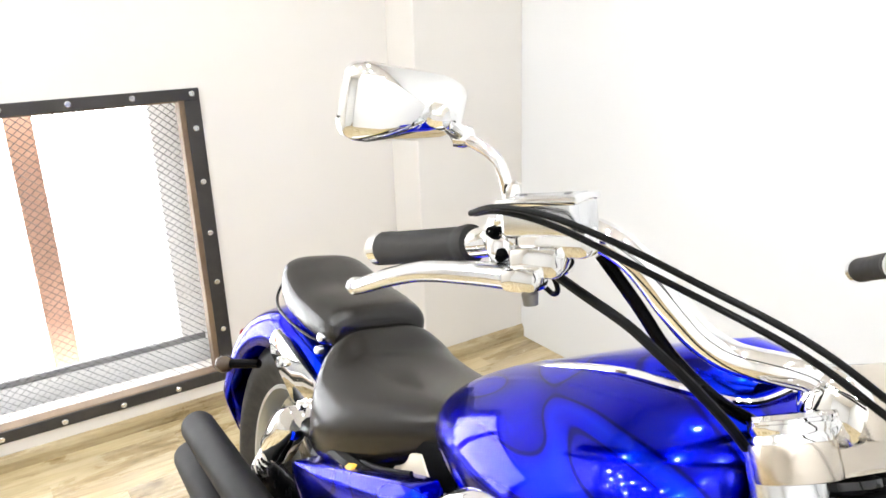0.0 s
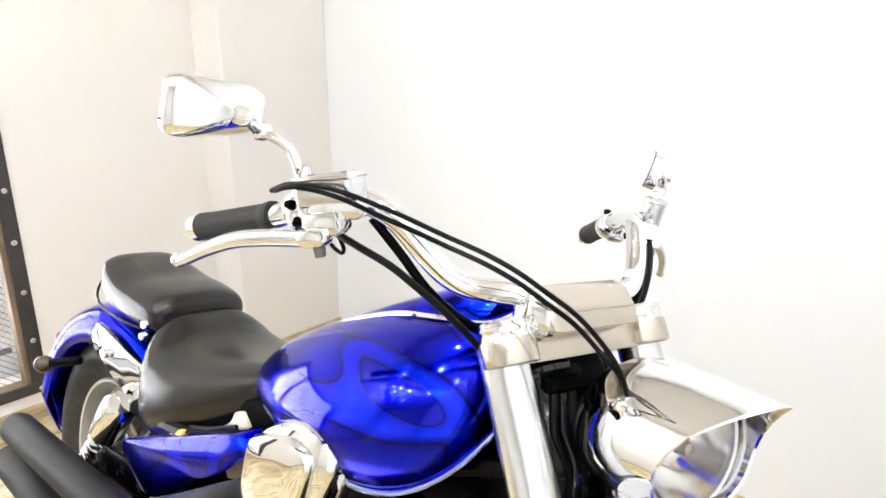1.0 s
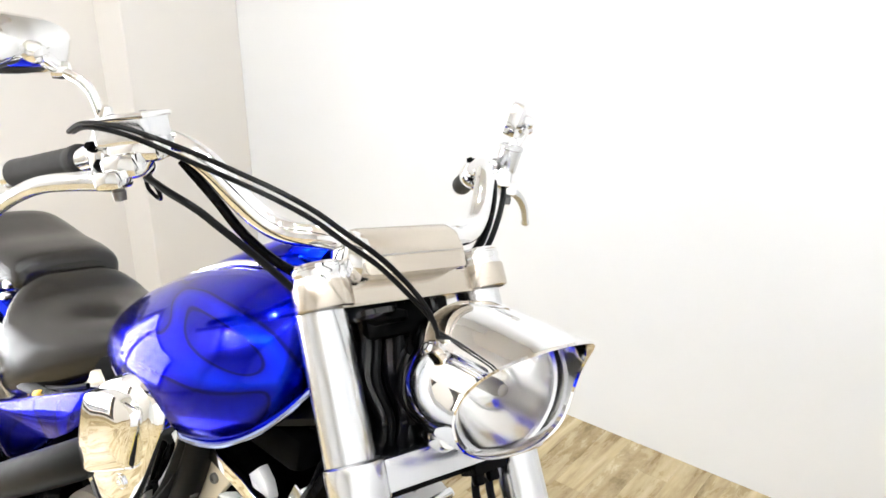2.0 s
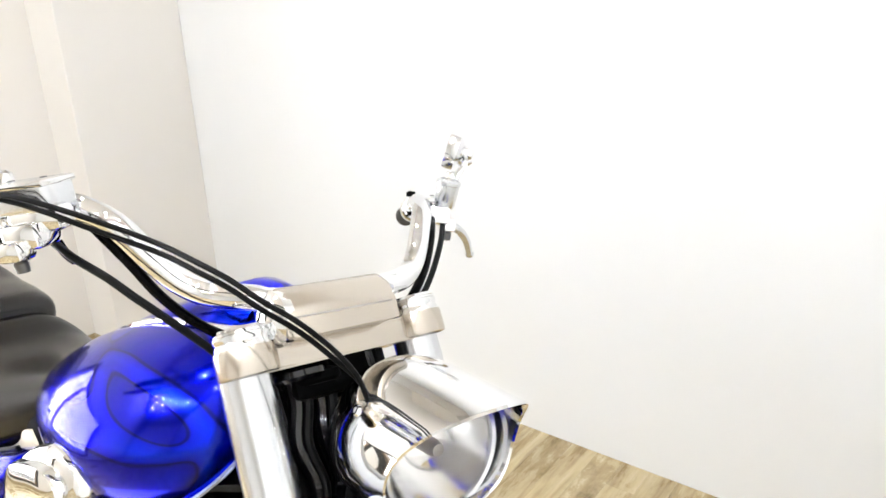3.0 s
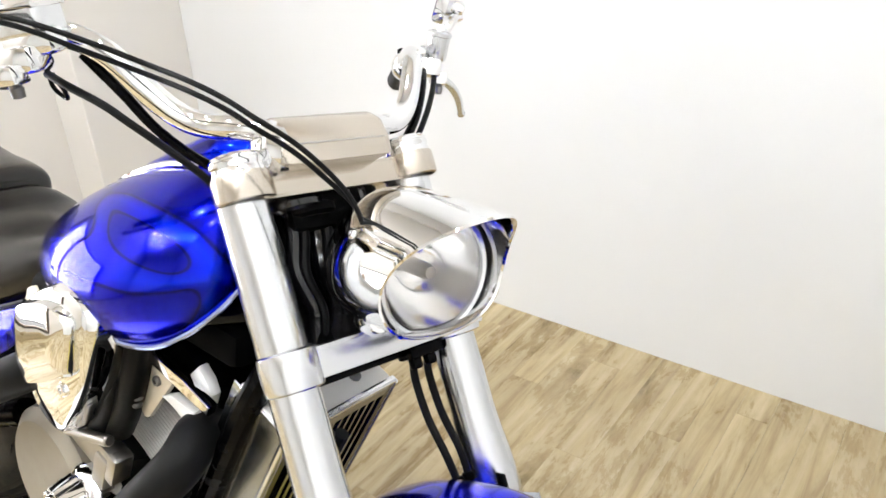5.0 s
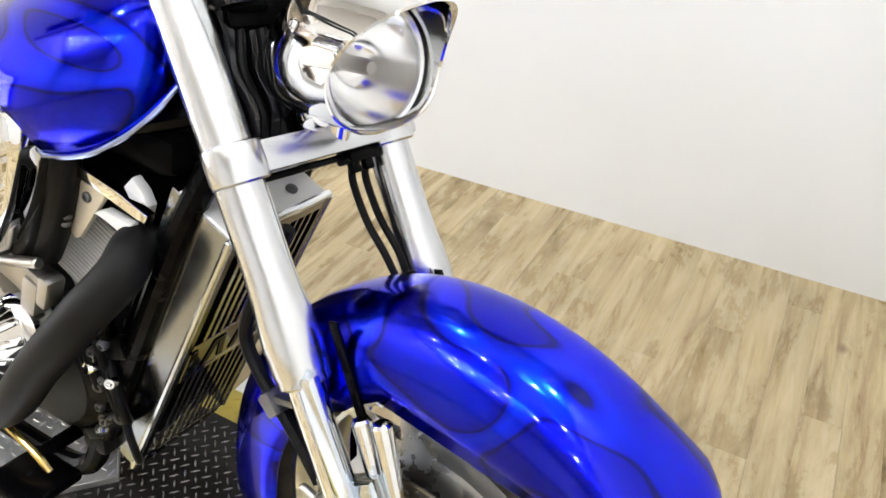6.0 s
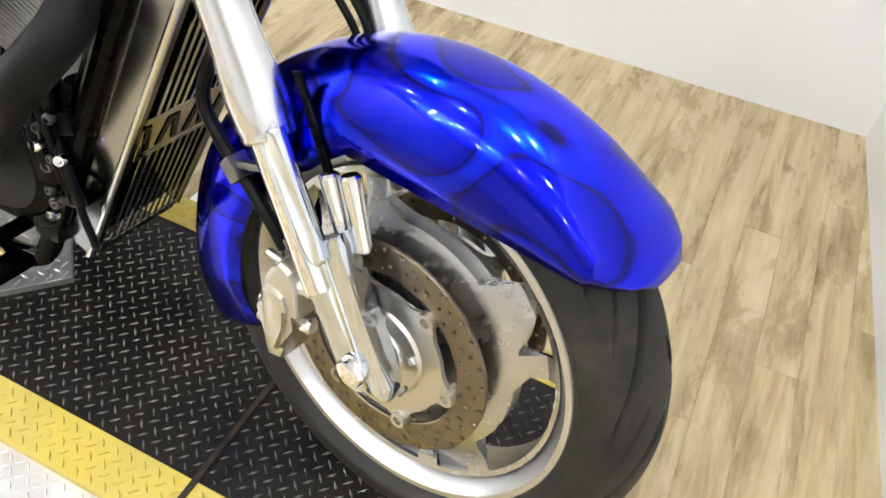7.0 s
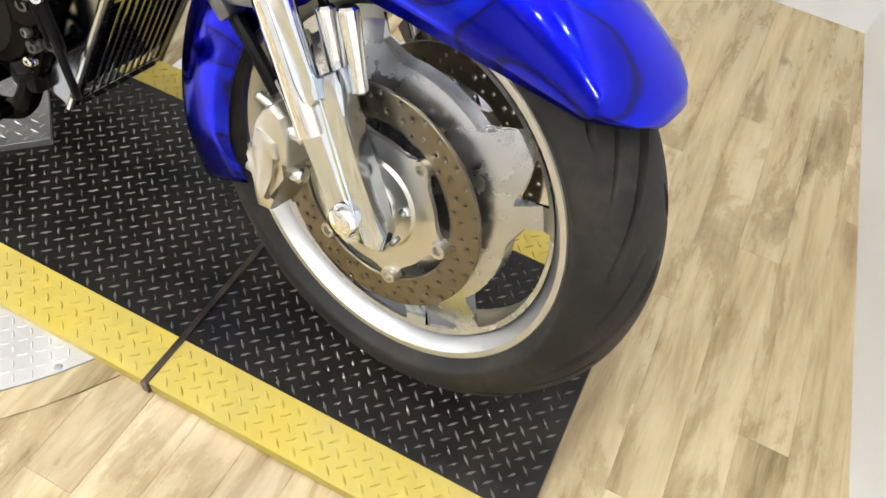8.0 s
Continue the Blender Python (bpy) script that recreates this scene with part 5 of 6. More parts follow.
# console on the tank
bm = fresh()
rings = []
for x, w, z, h in ((-0.464, 0.012, 0.925, 0.006), (-0.469, 0.044, 0.922, 0.022), (-0.482, 0.058, 0.918, 0.034), (-0.51, 0.066, 0.914, 0.041), (-0.56, 0.068, 0.906, 0.028), (-0.64, 0.060, 0.880, 0.016), (-0.72, 0.044, 0.846, 0.010), (-0.79, 0.024, 0.812, 0.006), (-0.81, 0.006, 0.800, 0.004)):
    rings.append([V(x, w * math.cos(a), z + h * math.sin(a)) for a in (2 * math.pi * k / 28 for k in range(28))])
skin(bm, rings)
console = B("instrument_console", bm, PAINT, tank, "blue tank console")
bm = fresh()
tube(bm, [(-0.462, 0.0, 0.922), (-0.470, 0.048, 0.914), (-0.52, 0.070, 0.910), (-0.60, 0.066, 0.893), (-0.70, 0.050, 0.856), (-0.79, 0.026, 0.812), (-0.814, 0.0, 0.800), (-0.79, -0.026, 0.812), (-0.70, -0.050, 0.856), (-0.60, -0.066, 0.893), (-0.52, -0.070, 0.910), (-0.470, -0.048, 0.914), (-0.462, 0.0, 0.922)], 0.0045, 10, 6)
B("console_trim", bm, CHROME, tank, "chrome console trim")
# -- seats --
SEAT = [(-0.80, 0.690, 0.724, 0.030, 0.708), (-0.815, 0.672, 0.736, 0.055, 0.702), (-0.86, 0.640, 0.735, 0.082, 0.690), (-0.93, 0.606, 0.722, 0.112, 0.660), (-1.02, 0.566, 0.706, 0.138, 0.620), (-1.08, 0.538, 0.702, 0.148, 0.598),
        (-1.13, 0.524, 0.708, 0.148, 0.588), (-1.165, 0.528, 0.724, 0.140, 0.595), (-1.190, 0.560, 0.732, 0.116, 0.630), (-1.205, 0.60, 0.724, 0.080, 0.665)]
seat = B("rider_seat", hull(SEAT, 56, 0.72, 0.72, 0.34, 0.004), LEATHER, None, "black vinyl rider saddle")
PAD = [(-1.185, 0.706, 0.728, 0.070, 0.716), (-1.190, 0.694, 0.750, 0.092, 0.722), (-1.21, 0.690, 0.768, 0.104, 0.726), (-1.27, 0.686, 0.774, 0.110, 0.728), (-1.34, 0.686, 0.776, 0.110, 0.730), (-1.41, 0.692, 0.788, 0.106, 0.738), (-1.46, 0.704, 0.797, 0.096, 0.748), (-1.488, 0.718, 0.792, 0.078, 0.756), (-1.500, 0.740, 0.778, 0.050, 0.760)]
PAD = [(-1.34 + (x + 1.34) * 0.93, 0.73 + (a - 0.73) * 0.95 - 0.008, 0.73 + (b - 0.73) * 0.95 - 0.008, w * 0.94, c - 0.008) for x, a, b, w, c in PAD]
pad = B("passenger_seat", hull(PAD, 56, 0.58, 0.72, 0.5, 0.0), LEATHER, None, "black vinyl passenger pad")
bm = fresh()
tube(bm, [(-1.205, -0.076, 0.698), (-1.23, -0.090, 0.692), (-1.30, -0.104, 0.688), (-1.40, -0.108, 0.694), (-1.46, -0.094, 0.706), (-1.49, -0.07, 0.728)], 0.003, 8)
B("seat_piping", bm, LEATHER, pad, "stitched edge piping")
bm = fresh()
lathe(bm, [(0, 0.014), (0.008, 0.013), (0.011, 0.007), (0.011, 0.0)], 16, (-1.231, -0.092, 0.702), (0.2, -0.95, 0.2))
lathe(bm, [(0, 0.012), (0.007, 0.011), (0.009, 0.005), (0.009, 0.0)], 16, (-1.215, -0.105, 0.686), (0.2, -0.95, 0.2))
B("seat_bolt", bm, CHROME, pad, "chrome seat bolt")

# -- rear wheel, fender, shock --
RAX = V(-1.40, 0.0, 0.317)
rear_wheel = wheel("rear", RAX, 0.172, BODY, B, 0.86)
brake_disc(-1, B, rear_wheel, RAX, 0.148)


def rear_edge(deg):
    return 0.290 + 0.05 * max(0.0, (deg - 150) / 45) ** 2 if deg > 70 else 0.290 + 0.06 * (70 - deg) / 40


rfend = B("rear_fender", fender(RAX, 0.372, 0.112, 48, 186, rear_edge, lambda t: (1 if t < 0.86 else 1 - 4 * (t - 0.86) ** 1.15), 0.5), PAINT, None, "blue candy rear fender with ghost flames", solid=0.003)
for side in (-1, 1):
    bm = fresh()
    prism(bm, [(-1.405, 0.640), (-1.382, 0.668), (-1.340, 0.664), (-1.250, 0.648), (-1.175, 0.640), (-1.170, 0.585), (-1.205, 0.566), (-1.285, 0.570), (-1.395, 0.612)], 0.014, Matrix.Translation((0, 0.120 * side, 0)), 0.004)
    st = B("fender_strut", bm, CHROME, None, "polished fender strut")
    bm = fresh()
    bolt(bm, (-1.330, 0.127 * side, 0.622), (0, side, 0), 0.010, 0.010)
    B("strut_bolt", bm, CHROME, st)
    bm = fresh()
    bolt(bm, (-1.230, 0.127 * side, 0.578), (0, side, 0), 0.011, 0.012)
    B("strut_bolt", bm, CHROME, st)
    # shock absorber
    top, low = V(-1.215, 0.150 * side, 0.560), V(-1.370, 0.150 * side, 0.345)
    bm = fresh()
    d = (low - top).normalized()
    lathe(bm, [(0, -0.012), (0.024, -0.010), (0.031, 0.0), (0.033, 0.05), (0.034, 0.085), (0.028, 0.090), (0, 0.090)], 28, top, d)
    sh = B("shock_absorber", bm, CHROME, None, "chrome rear shock absorber")
    bm = fresh()
    fm = frame_along(top + d * 0.09, low)
    coil = [fm @ V(0.024 * math.cos(k * 0.55), 0.024 * math.sin(k * 0.55), k * 0.0018) for k in range(70)]
    tube(bm, coil, 0.0042, 8, 1, False)
    B("spring", bm, CHROME, sh, "chrome coil spring")
    bm = fresh()
    rod(bm, top + d * 0.08, low, 0.012, 14, 0.002)
    B("damper_rod", bm, BLACK, sh)
    # turn signal
    bm = fresh()
    a = V(-1.52, 0.100 * side, 0.540)
    b = V(-1.585, 0.150 * side, 0.520)
    rod(bm, a, b, 0.010, 14, 0.002)
    sig = B("turn_signal", bm, BLACK, None, "small black rear turn signal")
    bm = fresh()
    lathe(bm, [(0, -0.018), (0.012, -0.014), (0.019, -0.002), (0.019, 0.010), (0.013, 0.020), (0, 0.022)], 20, b, (b - a))
    B("signal_lens", bm, AMBERLENS, sig, "smoked signal lens")
bm = fresh()
box(bm, (0.02, 0.12, 0.07), Matrix.Translation((-1.765, 0.0, 0.49)) @ pose(0, 0, 0, 0, -20, 0), 0.012, 3)
B("tail_lamp", bm, RED, rfend, "red tail lamp")
bm = fresh()
tube(bm, [(-0.98, -0.10, 0.40), (-1.10, -0.125, 0.36), (-1.30, -0.135, 0.325), (-1.44, -0.135, 0.317)], 0.024, 14)
tube(bm, [(-0.98, 0.10, 0.40), (-1.10, 0.125, 0.36), (-1.30, 0.135, 0.325), (-1.44, 0.135, 0.317)], 0.024, 14)
B("swingarm", bm, BLACK, None, "black swingarm")
bm = fresh()
prism(bm, [(-1.36, 0.30), (-1.30, 0.36), (-1.27, 0.44), (-1.31, 0.47), (-1.37, 0.43), (-1.42, 0.36)], 0.045, Matrix.Translation((0, -0.118, 0)), 0.008)
B("rear_caliper", bm, CAST, None, "cast rear brake caliper")

# -- side cover and the gap under the seat --
bm = fresh()
COVER = [V(-1.180, 0, 0.500), V(-1.155, 0, 0.522), V(-1.00, 0, 0.588), V(-0.84, 0, 0.655), V(-0.806, 0, 0.660), V(-0.798, 0, 0.632), V(-0.90, 0, 0.556), V(-1.02, 0, 0.470), V(-1.085, 0, 0.436), V(-1.13, 0, 0.448), V(-1.17, 0, 0.478)]
cov = spline(COVER + [COVER[0]], 5)[:-1]
mid = sum(cov, V(0, 0, 0)) / len(cov)
skin(bm, [[V(mid.x + (p.x - mid.x) * s, y, mid.z + (p.z - mid.z) * s2) for p in cov] for y, s, s2 in ((-0.120, 1, 1), (-0.150, 1, 1), (-0.158, 0.985, 0.96), (-0.164, 0.95, 0.86), (-0.168, 0.85, 0.65), (-0.170, 0.6, 0.3))])
B("side_cover", bm, PAINT, None, "blue candy side cover with ghost flames")
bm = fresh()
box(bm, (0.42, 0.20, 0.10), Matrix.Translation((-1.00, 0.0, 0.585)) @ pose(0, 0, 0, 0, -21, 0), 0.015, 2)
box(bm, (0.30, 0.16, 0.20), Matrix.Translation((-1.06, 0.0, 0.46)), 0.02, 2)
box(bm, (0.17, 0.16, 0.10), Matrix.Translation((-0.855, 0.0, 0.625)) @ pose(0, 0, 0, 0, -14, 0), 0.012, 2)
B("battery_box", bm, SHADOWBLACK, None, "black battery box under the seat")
bm = fresh()
rod(bm, (-1.030, -0.142, 0.575), (-0.985, -0.146, 0.592), 0.0065, 16, 0.002)
rod(bm, (-1.000, -0.145, 0.586), (-0.978, -0.147, 0.594), 0.009, 16, 0.002)
B("fuse_plug", bm, YELLOWCAP, None, "yellow plastic plug under the seat")
hose("frame_rail", [(-0.36, -0.06, 0.78), (-0.55, -0.10, 0.715), (-0.80, -0.13, 0.635), (-0.98, -0.135, 0.59), (-1.20, -0.125, 0.555)], 0.016, BLACK, "black upper frame rail", B)
hose("frame_rail", [(-0.36, 0.06, 0.78), (-0.55, 0.10, 0.715), (-0.80, 0.13, 0.635), (-0.98, 0.135, 0.59), (-1.20, 0.125, 0.555)], 0.016, BLACK, "black upper frame rail", B)
for k in range(2):
    hose("wire", [(-0.86, -0.130, 0.650 - 0.006 * k), (-0.92, -0.136, 0.625 - 0.008 * k), (-0.99, -0.136, 0.600 - 0.006 * k), (-1.10, -0.130, 0.560)], 0.0035, HOSE, "black wire under the seat", B)

# -- engine --
bm = fresh()
box(bm, (0.42, 0.22, 0.26), Matrix.Translation((-0.78, 0.0, 0.30)), 0.05, 4)
lathe(bm, [(0, -0.14), (0.082, -0.138), (0.098, -0.124), (0.102, -0.09), (0.102, 0.1), (0, 0.12)], 40, (-0.66, 0, 0.33), (0, 1, 0))
engine = B("engine", bm, ENGINEDARK, None, "dark cast V-twin crankcase with polished covers")
bm = fresh()
lathe(bm, [(0, -0.135), (0.10, -0.132), (0.118, -0.118), (0.122, -0.09), (0.122, 0.09), (0.11, 0.12), (0, 0.125)], 44, (-0.86, 0, 0.34), (0, 1, 0))
B("side_case", bm, CASEBEIGE, engine, "dark cast side case")
CC, CN = V(-0.700, -0.150, 0.375), V(-0.18, -0.97, 0.12).normalized()
bm = fresh()
lathe(bm, [(0, 0.058), (0.026, 0.057), (0.036, 0.052), (0.040, 0.046), (0.058, 0.012), (0.066, 0.008), (0.072, 0.0), (0.072, -0.03)], 44, CC, CN)
clutch = B("clutch_cover", bm, CHROME, engine, "domed chrome engine cover")
cm = frame_along(CC, CC + CN)
for k in range(12):
    a = 2 * math.pi * k / 12
    bm = fresh()
    rod(bm, cm @ V(0.056 * math.cos(a), 0.056 * math.sin(a), 0.012), cm @ V(0.040 * math.cos(a), 0.040 * math.sin(a), 0.046), 0.0065, 8, 0.002)
    B("cover_rib", bm, CHROME, clutch)


def cylinder(base, lean_deg, name):
    """A finned cylinder with head and chrome rocker cover, leaning fore (+) or aft."""
    m = Matrix.Translation(base) @ pose(0, 0, 0, 0, lean_deg, 0)
    bm = fresh()
    box(bm, (0.10, 0.14, 0.18), m @ Matrix.Translation((0, 0, 0.09)), 0.02, 2)
    cyl = B(name, bm, CAST, engine, "finned cylinder")
    front = lean_deg > 0
    deep = 0.102 if front else 0.078
    for k in range(24 if front else 13):
        bm = fresh()
        z = 0.035 + k * (0.0075 if front else 0.0112)
        prism(bm, [(-0.066, -deep), (0.060, -deep), (0.070, -deep + 0.018), (0.070, 0.060), (0.060, 0.078), (-0.066, 0.078), (-0.074, 0.060), (-0.074, -deep + 0.018)], 0.0030, m @ Matrix.Translation((0, 0, z)) @ pose(0, 0, 0, 90, 0, 0), 0.001)
        B("cooling_fin", bm, FINALU, engine)
    bm = fresh()
    prism(bm, [(-0.076, 0.185), (0.076, 0.185), (0.082, 0.208), (0.066, 0.244), (0.034, 0.278), (-0.034, 0.286), (-0.070, 0.252), (-0.084, 0.208)], 0.180, m, 0.010)
    B("rocker_cover", bm, SHADOWBLACK, engine, "black rocker cover")
    if not front:
        bm = fresh()
        prism(bm, [(-0.060, 0.150), (0.020, 0.142), (0.055, 0.190), (0.030, 0.252), (-0.030, 0.258), (-0.066, 0.215)], 0.014, m @ Matrix.Translation((0, -0.097, 0)), 0.004)
        B("head_cover", bm, HEADCREAM, engine, "cream side cover on the cylinder head")
        bm = fresh()
        bolt(bm, m @ V(-0.012, -0.104, 0.215), (0, -1, 0), 0.010, 0.008)
        B("head_bolt", bm, STEELDARK, engine)
        bm = fresh()
        bolt(bm, m @ V(0.030, -0.104, 0.175), (0, -1, 0), 0.007, 0.007)
        B("head_bolt", bm, STEELDARK, engine)
    return m


cylinder((-0.655, 0.0, 0.42), 26, "front_cylinder")
for nm, poly, y, th, mt, lb in (
        ("head_plate", [(-0.579, 0.652), (-0.524, 0.651), (-0.517, 0.646), (-0.577, 0.569), (-0.589, 0.564), (-0.604, 0.588)], -0.112, 0.010, HEADCREAM, "cream cover plate on the cylinder head"),
        ("head_plate", [(-0.511, 0.646), (-0.481, 0.676), (-0.465, 0.662), (-0.457, 0.645), (-0.464, 0.626)], -0.100, 0.016, FINALU, "bright corner of the cylinder head"),
        ("head_trim", [(-0.564, 0.680), (-0.573, 0.664), (-0.516, 0.652), (-0.462, 0.640), (-0.445, 0.630), (-0.438, 0.645), (-0.489, 0.662), (-0.530, 0.671)], -0.118, 0.014, CHROME, "chrome trim along the cylinder head"),
        ("head_foot", [(-0.542, 0.616), (-0.502, 0.611), (-0.491, 0.599), (-0.474, 0.610), (-0.474, 0.621), (-0.519, 0.627)], -0.114, 0.014, FINALU, "bright exhaust flange")):
    bm = fresh()
    prism(bm, poly, th, Matrix.Translation((0, y, 0)), 0.003)
    B(nm, bm, mt, engine, lb)
bm = fresh()
bolt(bm, (-0.551, -0.117, 0.634), (0, -1, 0), 0.007, 0.005)
B("head_bolt", bm, STEELDARK, engine)
cylinder((-0.800, 0.0, 0.42), -26, "rear_cylinder")
bm = fresh()
box(bm, (0.050, 0.020, 0.022), Matrix.Translation((-0.800, -0.105, 0.622)) @ pose(0, 0, 0, 0, 18, 0), 0.006, 2)
rod(bm, (-0.835, -0.116, 0.608), (-0.800, -0.120, 0.622), 0.009, 14, 0.003)
rod(bm, (-0.775, -0.114, 0.632), (-0.752, -0.118, 0.640), 0.007, 14, 0.002)
B("rear_head_cover", bm, CAST, engine, "cast fitting on the rear cylinder head")
# air cleaner with ribbed rubber neck
bm = fresh()
def air_ring(y, s, dx=0.0):
    out = [(-0.735, 0.690), (-0.697, 0.731), (-0.633, 0.760), (-0.584, 0.757), (-0.563, 0.723), (-0.593, 0.634), (-0.633, 0.572), (-0.669, 0.539), (-0.721, 0.564), (-0.750, 0.630)]
    cx, cz = -0.655, 0.655
    pts = [V(cx + (a - cx) * s + dx, y, cz + (b - cz) * s) for a, b in out]
    return spline(pts + [pts[0]], 4)[:-1]
skin(bm, [air_ring(-0.120, 0.94), air_ring(-0.126, 1.0), air_ring(-0.180, 1.0), air_ring(-0.190, 0.96), air_ring(-0.194, 0.90), air_ring(-0.196, 0.60), air_ring(-0.197, 0.30)])
air = B("air_cleaner", bm, CHROME, None, "chrome air cleaner cover")
bm = fresh()
bolt(bm, (-0.632, -0.194, 0.622), (0, -1, 0), 0.010, 0.006)
B("cover_screw", bm, CHROME, air)
bm = fresh()
def panel_ring(y, s):
    out = [(-0.722, 0.690), (-0.705, 0.718), (-0.640, 0.740), (-0.600, 0.736), (-0.590, 0.715), (-0.602, 0.660), (-0.612, 0.648), (-0.700, 0.606), (-0.722, 0.612), (-0.730, 0.640)]
    pts = [V(-0.66 + (a + 0.66) * s, y, 0.675 + (b - 0.675) * s) for a, b in out]
    return spline(pts + [pts[0]], 4)[:-1]
skin(bm, [panel_ring(-0.192, 1.0), panel_ring(-0.200, 1.0), panel_ring(-0.206, 0.95), panel_ring(-0.209, 0.80), panel_ring(-0.210, 0.40)])
B("cover_panel", bm, CHROME, air, "raised chrome panel")
bm = fresh()
for k in range(3):
    tube(bm, [(-0.636 + 0.026 * k, -0.138 + 0.010 * k, 0.745), (-0.622 + 0.026 * k, -0.146 + 0.010 * k, 0.690), (-0.652 + 0.026 * k, -0.146 + 0.010 * k, 0.600), (-0.706 + 0.026 * k, -0.136 + 0.010 * k, 0.520)], 0.020, 14)
B("intake_rubber", bm, HOSE, air, "black rubber intake boot")
for k in range(10):
    bm = fresh()
    p = V(-0.566 - 0.002 * k, -0.128, 0.690 - 0.011 * k)
    lathe(bm, [(0, -0.004), (0.006, -0.003), (0.007, 0), (0.006, 0.003), (0, 0.004)], 10, p, (0, 0, 1))
    B("bead", bm, STEELDARK, air, "steel bead sleeve")
bm = fresh()
box(bm, (0.10, 0.03, 0.05), Matrix.Translation((-0.675, -0.135, 0.495)) @ pose(0, 0, 0, 0, 20, 0), 0.006)
box(bm, (0.03, 0.03, 0.06), Matrix.Translation((-0.650, -0.140, 0.470)) @ pose(0, 0, 0, 0, 20, 0), 0.006)
box(bm, (0.02, 0.03, 0.05), Matrix.Translation((-0.620, -0.140, 0.485)) @ pose(0, 0, 0, 0, 20, 0), 0.005)
rod(bm, (-0.730, -0.150, 0.500), (-0.620, -0.150, 0.530), 0.008, 12, 0.002)
B("linkage", bm, CAST, engine, "cast linkage below the air cleaner")

# -- exhaust --
def pipe(name, pts, r, label):
    bm = fresh()
    tube(bm, pts, r, 28, 8, True, True)
    return B(name, bm, PIPE, None, label)


pipe("exhaust_pipe", [(-0.500, -0.085, 0.575), (-0.470, -0.122, 0.590), (-0.460, -0.156, 0.570), (-0.500, -0.186, 0.510), (-0.565, -0.204, 0.425), (-0.640, -0.212, 0.330), (-0.740, -0.216, 0.285), (-0.900, -0.222, 0.275), (-1.040, -0.222, 0.280)], 0.029, "matte black front exhaust header")
pipe("exhaust_pipe", [(-0.700, -0.090, 0.640), (-0.735, -0.165, 0.610), (-0.800, -0.198, 0.570), (-0.920, -0.212, 0.500), (-1.020, -0.216, 0.440), (-1.060, -0.216, 0.420)], 0.029, "matte black rear exhaust header")
for name, a, b in (("muffler", V(-1.030, -0.218, 0.432), V(-1.590, -0.204, 0.382)), ("muffler", V(-1.030, -0.222, 0.300), V(-1.645, -0.203, 0.284))):
    bm = fresh()
    d = b - a
    L = d.length
    lathe(bm, [(0.029, -0.02), (0.031, 0.0), (0.034, 0.03), (0.035, 0.06), (0.0355, L - 0.01), (0.034, L), (0.029, L), (0.028, L - 0.12), (0.0, L - 0.12)], 36, a, d)
    B(name, bm, PIPE, None, "matte black straight muffler")
bm = fresh()
prism(bm, [(-1.02, 0.33), (-1.30, 0.36), (-1.33, 0.40), (-1.25, 0.47), (-1.10, 0.49)], 0.008, Matrix.Translation((0, -0.160, 0)), 0.002)
B("exhaust_bracket", bm, BLACK, None, "black exhaust bracket")

# -- front down tubes and radiator --
for side in (-1, 1):
    hose("down_tube", [(-0.350, 0.060 * side, 0.765), (-0.372, 0.092 * side, 0.705), (-0.412, 0.104 * side, 0.620), (-0.500, 0.106 * side, 0.430), (-0.588, 0.108 * side, 0.237), (-0.640, 0.118 * side, 0.150), (-0.80, 0.12 * side, 0.140), (-1.05, 0.12 * side, 0.16)], 0.017, BLACK, "black frame down tube", B)
RT, RB = V(-0.335, 0.0, 0.640), V(-0.545, 0.0, 0.188)
rdir = (RB - RT).normalized()
rnorm = V(-rdir.z, 0, rdir.x).normalized()
if rnorm.x < 0:
    rnorm = -rnorm
RM = Matrix((V(0, 1, 0), rnorm, -rdir)).transposed().to_4x4()     # local x across, y forward, z up along the cover
RM.translation = RT
RL = (RB - RT).length
CY = -0.010
bm = fresh()
box(bm, (0.165, 0.045, RL - 0.02), RM @ Matrix.Translation((CY, -0.050, -RL / 2)), 0.006)
radiator = B("radiator", bm, SHADOWBLACK, None, "black radiator core")
bm = fresh()
for k in range(46):
    box(bm, (0.160, 0.004, 0.0016), RM @ Matrix.Translation((CY, -0.026, -0.02 - k * (RL - 0.04) / 45)), 0)
B("radiator_fin", bm, SHADOWBLACK, radiator, smooth=False, kind="stuff")
bm = fresh()
hw = 0.090
for s in (-1, 1):
    box(bm, (0.004, 0.100, RL), RM @ Matrix.Translation((CY + s * hw, -0.045, -RL / 2)), 0.0015, 1)
B("radiator_cover", bm, SIDEPLATE, radiator, "chrome radiator surround", smooth=False)
bm = fresh()
box(bm, (2 * hw, 0.090, 0.004), RM @ Matrix.Translation((CY, -0.040, 0.0)), 0.0015, 1)
B("top_plate", bm, FINALU, radiator, "pale satin top plate", smooth=False)
bm = fresh()
for s in (-1, 1):
    rod(bm, RM @ V(CY + s * (hw + 0.003), 0.003, 0.0), RM @ V(CY + s * (hw + 0.003), 0.003, -RL), 0.0055, 10, 0.002)
rod(bm, RM @ V(CY - hw, 0.003, 0.003), RM @ V(CY + hw, 0.003, 0.003), 0.0055, 10, 0.002)
B("cover_edge", bm, POLISH, radiator, "rolled bright edge of the surround")
bm = fresh()
nslot = 9
step = (2 * hw - 0.030) / (nslot + 1)
